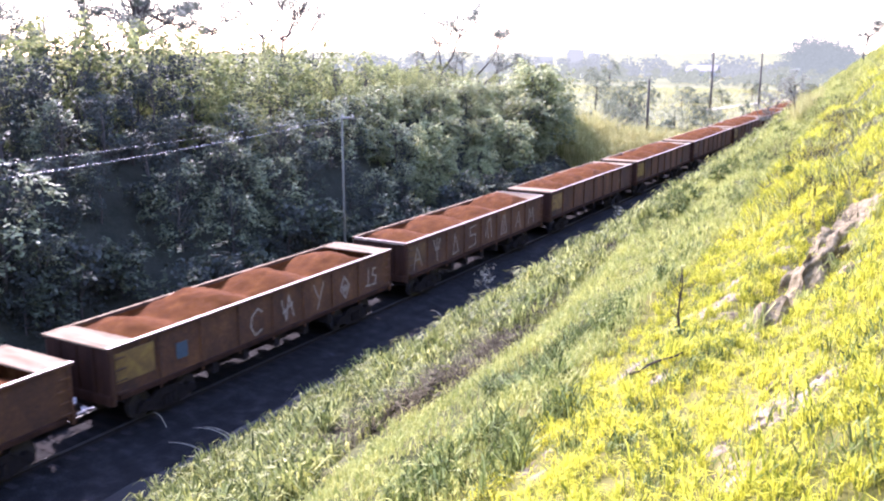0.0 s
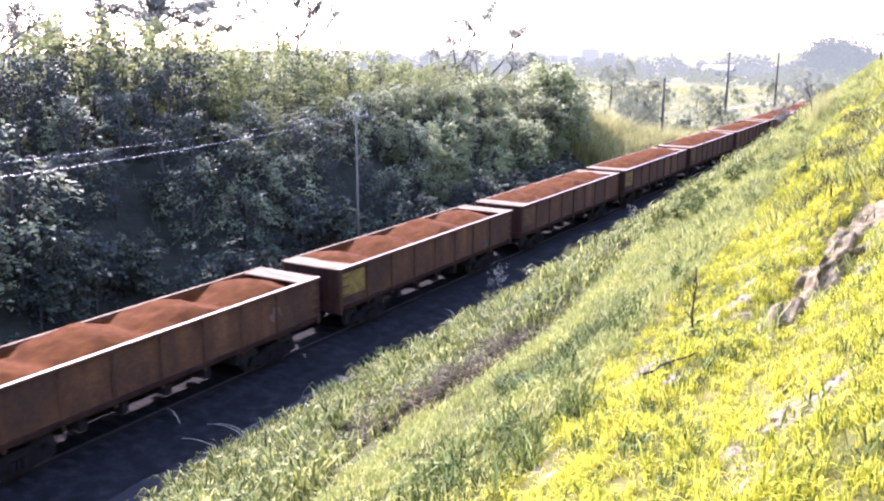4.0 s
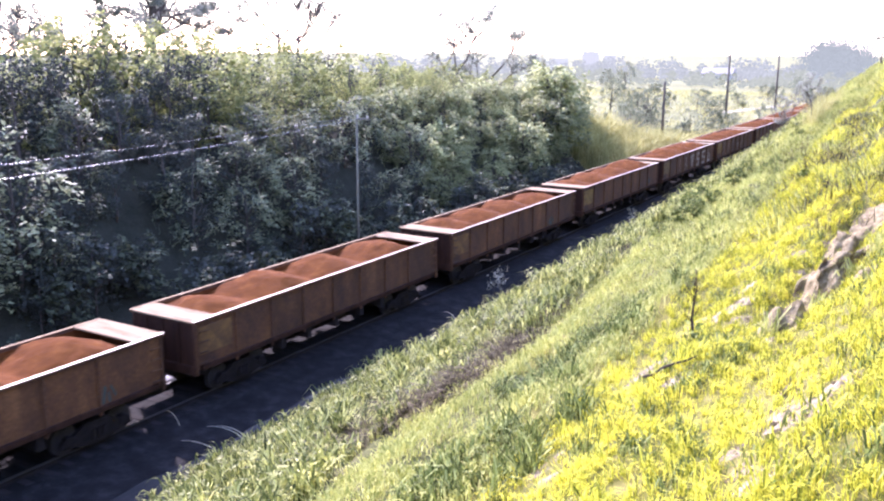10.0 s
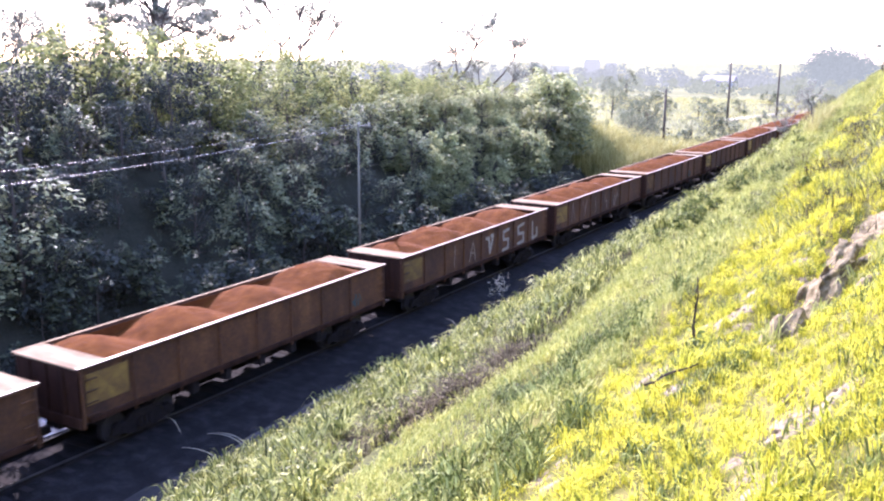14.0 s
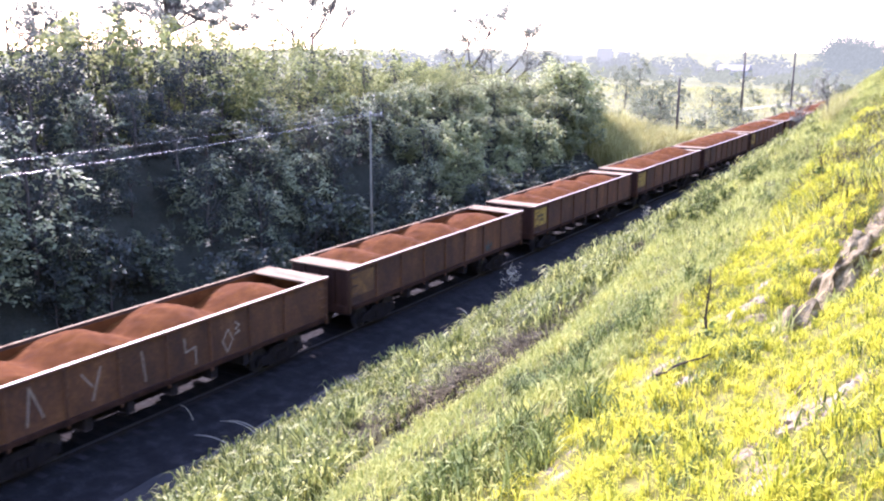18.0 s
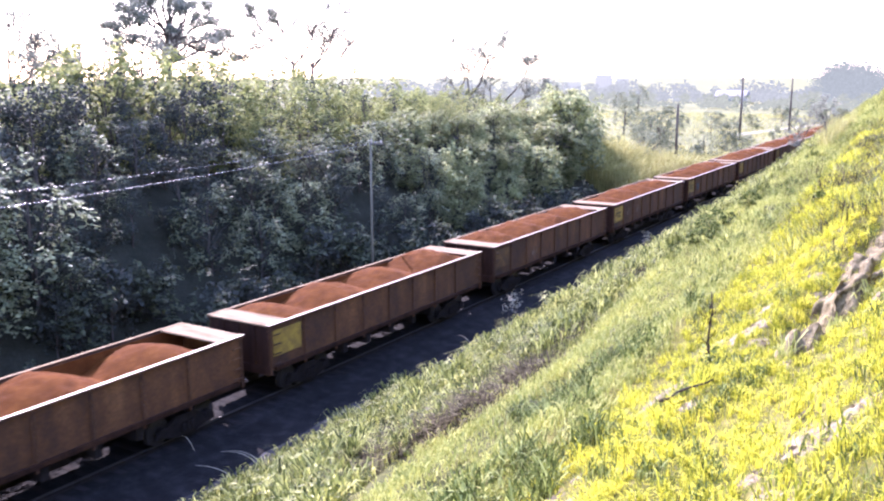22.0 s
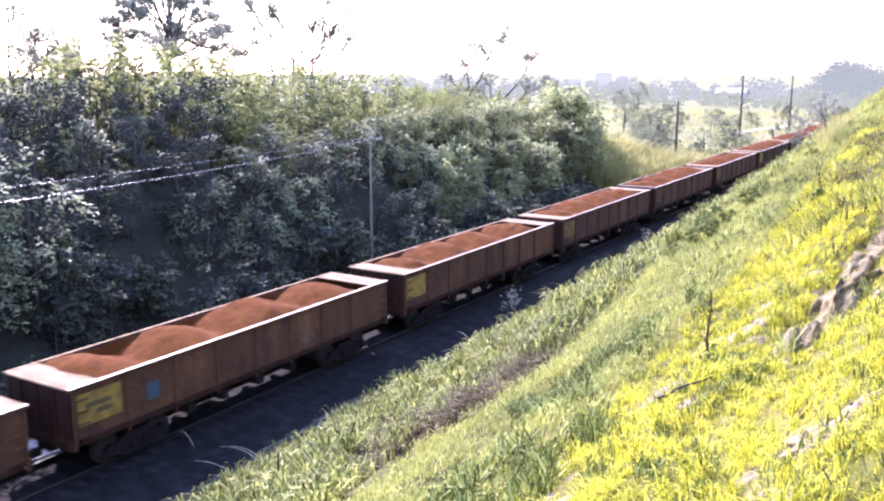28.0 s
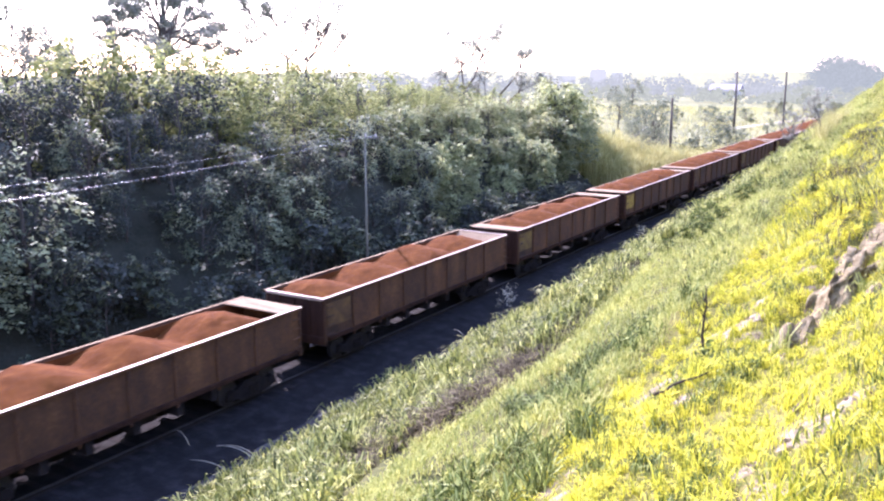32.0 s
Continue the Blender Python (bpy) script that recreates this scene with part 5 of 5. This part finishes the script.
growth("pale_grass", "pale green fine grass on the farther bank", "grass", tufts(scatter(3200, 30, 90, 8.5, 12.2, 1.2), 9, 0.16), 0.19, 0.02, 0.6, 0.6, M_PALEGRASS, True)
reeds("dark green tufts of grass along the edge of the sunlit turf", tufts(patchy(scatter(420, 6, 60, 10.9, 11.9, 1.4), 1.6, 0.3, 8), 26, 0.1), 0.2, 0.009, 0.8, M_DARKREED)
near = np.array([(17.6, 7.2, 0), (17.95, 7.0, 0), (18.05, 7.3, 0), (18.3, 5.95, 0), (17.4, 8.5, 0), (16.45, 10.35, 0), (16.25, 10.1, 0), (16.4, 12.4, 0), (16.5, 13.2, 0), (16.85, 13.15, 0), (17.5, 12.6, 0), (17.0, 9.3, 0), (18.1, 6.4, 0), (16.6, 11.4, 0), (16.46, 9.87, 0), (16.4, 10.3, 0), (16.53, 10.86, 0), (16.58, 11.12, 0), (16.7, 11.44, 0), (16.67, 11.95, 0), (17.16, 11.46, 0)])
reeds("dark green broad grass clumps beside the sunlit turf", tufts(np.repeat(near, 5, 0) + nr.normal(size=(5 * len(near), 3)) * 0.14, 26, 0.05), 0.23, 0.007, 1.0, M_DARKREED)
along = 44 + 13 * nr.random(70)
crest = np.stack([14.35 - 0.05 * (along - 45) + nr.normal(size=70) * 0.12, along, np.zeros(70)], 1)
growth("tall_grass", "dry tall grass standing on the edge of the bank", "grass", tufts(crest, 16, 0.12), 0.85, 0.014, 0.35, 0.4, M_TALLDRY, True)
stubble = np.array([(17.43, 30.2), (17.98, 28.8), (18.4, 24.1), (18.87, 22.6), (18.16, 22.9), (16.73, 41.5), (16.1, 31.2), (17.9, 20.9), (19.7, 15.4), (16.0, 28.8), (18.9, 16.8), (17.2, 34.5), (18.3, 26.3), (16.5, 37.0)])
stubble = np.repeat(np.concatenate([stubble, np.zeros((14, 1))], 1), 28, 0)
growth("dry_brush", "brown dead stubble on worn patches of the upper bank", "brush", tufts(stubble + nr.normal(size=stubble.shape) * np.array([0.28, 0.9, 0]), 9, 0.12), 0.24, 0.016, 1.4, 1.4, M_DRY, True)
growth("shaded_tufts", "darker green tufts scattered over the upper bank", "grass", tufts(patchy(scatter(4200, 16, 110, 8.0, 17, 1.2), 1.1, 0.4, 12), 16, 0.17), 0.26, 0.022, 0.8, 0.9, M_REED, True)
reeds("tall broad-bladed green grass along the path", off_brush(tufts(patchy(scatter(1900, 6, 118, 0.05, 5.0, 1.4), 1.7, -0.35, 2), 26, 0.07)), 0.62, 0.019)
reeds("broad-bladed green grass beside the dry brush", off_brush(tufts(patchy(scatter(1500, 6, 60, 4.4, 8.3, 1.3), 2.0, -0.3, 2), 24, 0.07)), 0.38, 0.015)
reeds("broad-bladed grass hanging over the edge of the path", np.concatenate([tufts(scatter(380, 8, 90, 0.05, 1.2, 1.4), 26, 0.08), tufts(scatter(330, 9, 26, -0.95, 0.4, 1.0), 26, 0.08)]), 0.5, 0.017)
reeds("dark green clumps of broad grass low on the bank", tufts(patchy(scatter(420, 16, 62, 1.5, 8.8, 1.2), 1.3, 0.35, 6), 46, 0.26), 0.4, 0.022)
growth("pale_reed", "pale green broad grass blades among the reeds", "grass", tufts(patchy(scatter(1300, 7, 100, 0.2, 7.5, 1.4), 1.3, 0.0, 9), 9, 0.2), 0.3, 0.016, 0.8, 0.8, M_PALEGRASS)
brush = []
for x, y, r in BRUSH:
    n = int(280 * r * r)
    q = np.stack([x + nr.normal(size=n) * r * 0.75, y + nr.normal(size=n) * r * 1.0, np.zeros(n)], 1)
    brush.append(tufts(q, 11, 0.16))
growth("dry_brush", "dry grey-brown dead brush among the grass", "brush", np.concatenate(brush), 0.27, 0.01, 1.5, 1.5, M_DRY)
p = patchy(np.stack([-12.5 - 11 * nr.random(1300), 33 + 45 * nr.random(1300), np.zeros(1300)], 1), 0.35, 0.35, 4)
p[:, 2] = land(p[:, 0], p[:, 1])
growth("cane_growth", "light yellow-green canes and climbers on top of the wood", "canes", tufts(p, 24, 0.4) + np.array([0, 0, 1.4]), 1.7, 0.025, 0.8, 0.9, M_LEAF_TOP, True)
p = np.stack([-4.6 - 9 * nr.random(900) ** 1.4, 75 + 34 * nr.random(900), np.zeros(900)], 1)
p[:, 2] = land(p[:, 0], p[:, 1])
tall = tufts(p, 22, 0.35)
q = np.stack([-4.6 - 5.5 * nr.random(210), 71 + 19 * nr.random(210), np.zeros(210)], 1)
tagged(new("tall_grass", quads_mesh("tall_grass", blades(nr, tufts(q, 50, 0.3), 2.6, 0.03, 0.45, 0.5), M_TALLDRY)), "high clump of pale yellow cane grass at the wood's end", "grass", kind="stuff")
tagged(new("tall_grass", quads_mesh("tall_grass", blades(nr, tall, 1.5, 0.03, 0.5, 0.6), M_TALLDRY)), "tall pale yellow grass at the end of the wood", "grass", kind="stuff")
p = np.stack([-8 - 90 * nr.random(4000), 90 + 170 * nr.random(4000), np.zeros(4000)], 1)
p[:, 2] = land(p[:, 0], p[:, 1])
tagged(new("field_grass", quads_mesh("field_grass", blades(nr, tufts(p, 6, 0.6), 0.7, 0.06, 0.7, 0.7, True), M_TALLDRY)), "dry yellowish grass in the field", "grass", kind="stuff")

beside = np.stack([15.5 + 10 * nr.random(5200), -5 + 7.6 * nr.random(5200) ** 0.75, np.zeros(5200)], 1)
growth("bank_turf", "yellow-green turf on the bank round the viewpoint", "grass", tufts(patchy(beside, 1.9, -0.7, 3), 12, 0.07), 0.09, 0.006, 0.8, 0.6, M_GRASS, True)
over = np.stack([20.6 + 5.4 * nr.random(2600), 2.2 + 12 * nr.random(2600), np.zeros(2600)], 1)
growth("bank_turf", "yellow-green turf above the viewpoint", "grass", tufts(patchy(over[over[:, 0] > 21.5 + 0.05 * over[:, 1]], 1.9, -0.7, 3), 12, 0.07), 0.09, 0.006, 0.8, 0.6, M_GRASS, True)

# ---- stones, saplings and stalks on the bank ----
def stone_mesh(seed, squash=0.7):
    bm = bmesh.new()
    bmesh.ops.create_icosphere(bm, subdivisions=3, radius=1.0)
    for v in bm.verts:
        p = v.co.copy()
        d = 1 + 0.35 * noise.noise(p * 1.3 + Vector((seed, 0, 0))) + 0.16 * noise.noise(p * 3.4 + Vector((0, seed, 0))) + 0.07 * noise.noise(p * 8 + Vector((0, 0, seed)))
        v.co = Vector((p.x * d, p.y * d, p.z * d * squash))
    return baked(bm, "stone", M_STONE)


stones = [stone_mesh(k * 3.7) for k in range(5)]
rs = random.Random(9)


def clay_knob(x, y, wide, deep, high, seed):
    """A knob of the eroded bank: a steep broken face at the downhill end, layered ledges falling away behind and to the side."""
    n, m = 40, 52
    v, f = [], []
    for j in range(m + 1):
        for i in range(n + 1):
            u, w = -1 + 2 * i / n, -0.3 + 1.3 * j / m
            nz = noise.noise((u * 1.6, w * 2.2, seed))
            edge = 0.16 * noise.noise((u * 1.4, seed, 0))
            face = float(sstep(-0.2, 0.12, w + edge))
            side = max(0.0, 1 - abs(u + 0.25 * nz) ** (1.5 if u < 0 else 2.6))
            h = high * max(0.0, face * side * max(0.0, 1 - max(0.0, w)) ** 0.7 * (1 + 0.45 * nz) + 0.12 * noise.noise((u * 2.4, w * 4, seed)))
            rim = min(1.0, 5 * (1 - abs(u)), 5 * (1 - w), 8 * (w + 0.3))
            out = 0.35 * high * rim
            ledge = noise.noise((u * 0.8, h * 26, seed))
            px = x + u * wide + out * (0.4 * noise.noise((u * 3, w * 3, seed + 7)) + 0.3 * ledge)
            py = y + w * deep + 0.25 * wide * u - out * (0.6 * ledge + 0.5 * noise.noise((u * 3.5, h * 11, seed + 3)))
            v.append((px, py, float(land(px, py)) - 0.06 * (1 - rim) - 0.012 + rim * (h + 0.016 * noise.noise((u * 7, w * 11, seed)) + 0.009 * noise.noise((u * 19, w * 25, seed)))))
    for j in range(m):
        for i in range(n):
            k = j * (n + 1) + i
            f.append((k, k + 1, k + n + 2, k + n + 1))
    tagged(new("clay_knob", mesh_of("clay_knob", v, f, M_STONE, True)), "eroded knob of pale layered clay with a steep broken face", "clay outcrop", "clay outcrops of the gully")


for k, (x, y, wide, deep, high) in enumerate(((19.84, 8.05, 0.22, 1.5, 0.26), (19.98, 9.65, 0.26, 1.7, 0.46), (19.74, 10.35, 0.15, 0.9, 0.22), (19.88, 11.65, 0.24, 1.5, 0.3), (20.06, 12.85, 0.32, 1.3, 0.16), (20.34, 9.05, 0.12, 0.6, 0.1), (20.2, 10.75, 0.16, 0.8, 0.14), (20.29, 5.8, 0.05, 0.2, 0.08))):
    clay_knob(x - 0.06, y, wide, deep, high, 5.3 * k + 2)
for k in range(16):
    y = 8.0 + 4.8 * k / 15 + rs.uniform(-0.12, 0.12)
    x = 19.7 + 0.06 * (y - 9) + rs.uniform(-0.2, 0.1)
    s = rs.uniform(0.02, 0.06)
    ob = tagged(new("stone", rs.choice(stones)), "weathered pale clay stone in the eroded gully", "stone", "stones of the gully")
    ob.matrix_basis = pose(x, y, float(land(x, y)) + 0.1 * s, rs.uniform(-20, 20), rs.uniform(-20, 20), rs.uniform(0, 360)) @ Matrix.Diagonal((s, s * 1.3, s, 1))
for x, y, r in BARE:
    for k in range(3):
        a, s = rs.uniform(0, 6.28), rs.uniform(0.012, 0.035)
        xx, yy = x + r * 0.6 * math.cos(a), y + r * 0.6 * math.sin(a)
        ob = tagged(new("stone", rs.choice(stones)), "pale earth clod on the grassy bank", "stone", "clods of the bank")
        ob.matrix_basis = pose(xx, yy, float(land(xx, yy)), 0, 0, rs.uniform(0, 360)) @ Matrix.Diagonal((s, s, s * 0.6, 1))


def sapling(x, y, h, seed, label, leaves=6):
    rng, g = random.Random(seed), np.random.default_rng(seed)
    ob = tagged(new("sapling"), label, "sapling", "saplings on the bank")
    ob.location = (x, y, float(land(x, y)))
    part("stem", tube("stem", limb_points(rng, (0, 0, -0.05), (0.02 * h, 0, h), 6, 0.04), [0.024 * h * (1 - 0.14 * k) for k in range(6)], M_STICK, 6), ob)
    for k in range(8):
        z = h * rng.uniform(0.25, 0.8)
        w = rng.uniform(0, 6.28)
        tip = (0.13 * h * math.cos(w), 0.13 * h * math.sin(w), z + 0.16 * h)
        part("twig", tube("twig", limb_points(rng, (0.02 * z, 0, z), tip, 3), [0.007 * h, 0.005 * h, 0.003 * h], M_STICK, 5), ob)
    low = [(rng.uniform(-0.12, 0.12) * h, rng.uniform(-0.12, 0.12) * h, rng.uniform(0.03, 0.3) * h) for _ in range(7)]
    part("leaves", quads_mesh("leaves", leaf_cloud(g, low, [0.07 * h] * 7, leaves, 0.07 * h), M_DARKREED), ob)


sapling(18.95, 8.3, 0.78, 41, "thin leafless sapling with a few dark leaves at its base")
sapling(18.17, 19.2, 0.75, 42, "small dark leafy sapling on the bank", 40)
sapling(17.0, 26.0, 0.6, 43, "small dark leafy sapling on the bank", 40)
a, b = Vector((18.93, 6.97, 0)), Vector((19.36, 6.98, 0))
for v in (a, b):
    v.z = float(land(v.x, v.y)) + 0.11
tagged(new("stick", tube("stick", limb_points(random.Random(3), a, b, 6, 0.05), [0.012, 0.012, 0.011, 0.01, 0.008, 0.005], M_STICK, 6)), "dark fallen stick lying on the grass", "stick")


def stalk(x, y, h, reach, turn, seed, label):
    """A long dry stalk that arches over the path."""
    pts = [(reach * math.cos(turn) * s ** 1.7, reach * math.sin(turn) * s ** 1.7, h * (s - 0.35 * s ** 4)) for s in (0, 0.2, 0.4, 0.6, 0.75, 0.9, 1.0)]
    ob = tagged(new("dry_stalk", tube("dry_stalk", pts, [0.016, 0.014, 0.012, 0.012, 0.01, 0.008, 0.005], M_STRAW, 5)), label, "stalk", "dry stalks by the path")
    ob.location = (x, y, float(land(x, y)))


for k, (x, y, h, r, w) in enumerate(((4.6, 29.5, 1.3, 1.0, 2.9), (3.95, 18.0, 0.75, 1.15, 3.6), (3.7, 17.1, 0.5, 1.05, 3.55), (3.6, 18.3, 0.45, 0.85, 3.5), (1.75, 17.6, 0.9, 0.5, 3.3), (4.8, 22, 0.9, 0.5, 2.9), (4.9, 22.6, 0.8, 0.3, 3.2), (5.0, 21.2, 0.7, 0.4, 3.6))):
    stalk(x, y, h, r, w, k, "long pale dry stalk arching over the path")
for k, (x, y, h) in enumerate(((3.0, 35.2, 1.5), (3.1, 35.9, 1.2), (2.8, 36.3, 1.3), (2.7, 54.5, 1.1), (2.6, 55.5, 1.0))):
    rng, g = random.Random(60 + k), np.random.default_rng(60 + k)
    ob = tagged(new("weed"), "tall grey dry weed standing on the path's edge", "weed", "weeds by the path")
    ob.location = (x, y, 0.04)
    part("stem", tube("stem", limb_points(rng, (0, 0, 0), (0, 0, h), 5, 0.04), [0.018, 0.015, 0.012, 0.01, 0.006], M_BARK, 5), ob)
    part("leaves", quads_mesh("leaves", leaf_cloud(g, [(rng.uniform(-0.2, 0.2), rng.uniform(-0.2, 0.2), rng.uniform(0.3, 1.05) * h) for _ in range(12)], [0.12] * 12, 5, 0.09), M_STRAW), ob)


motions()
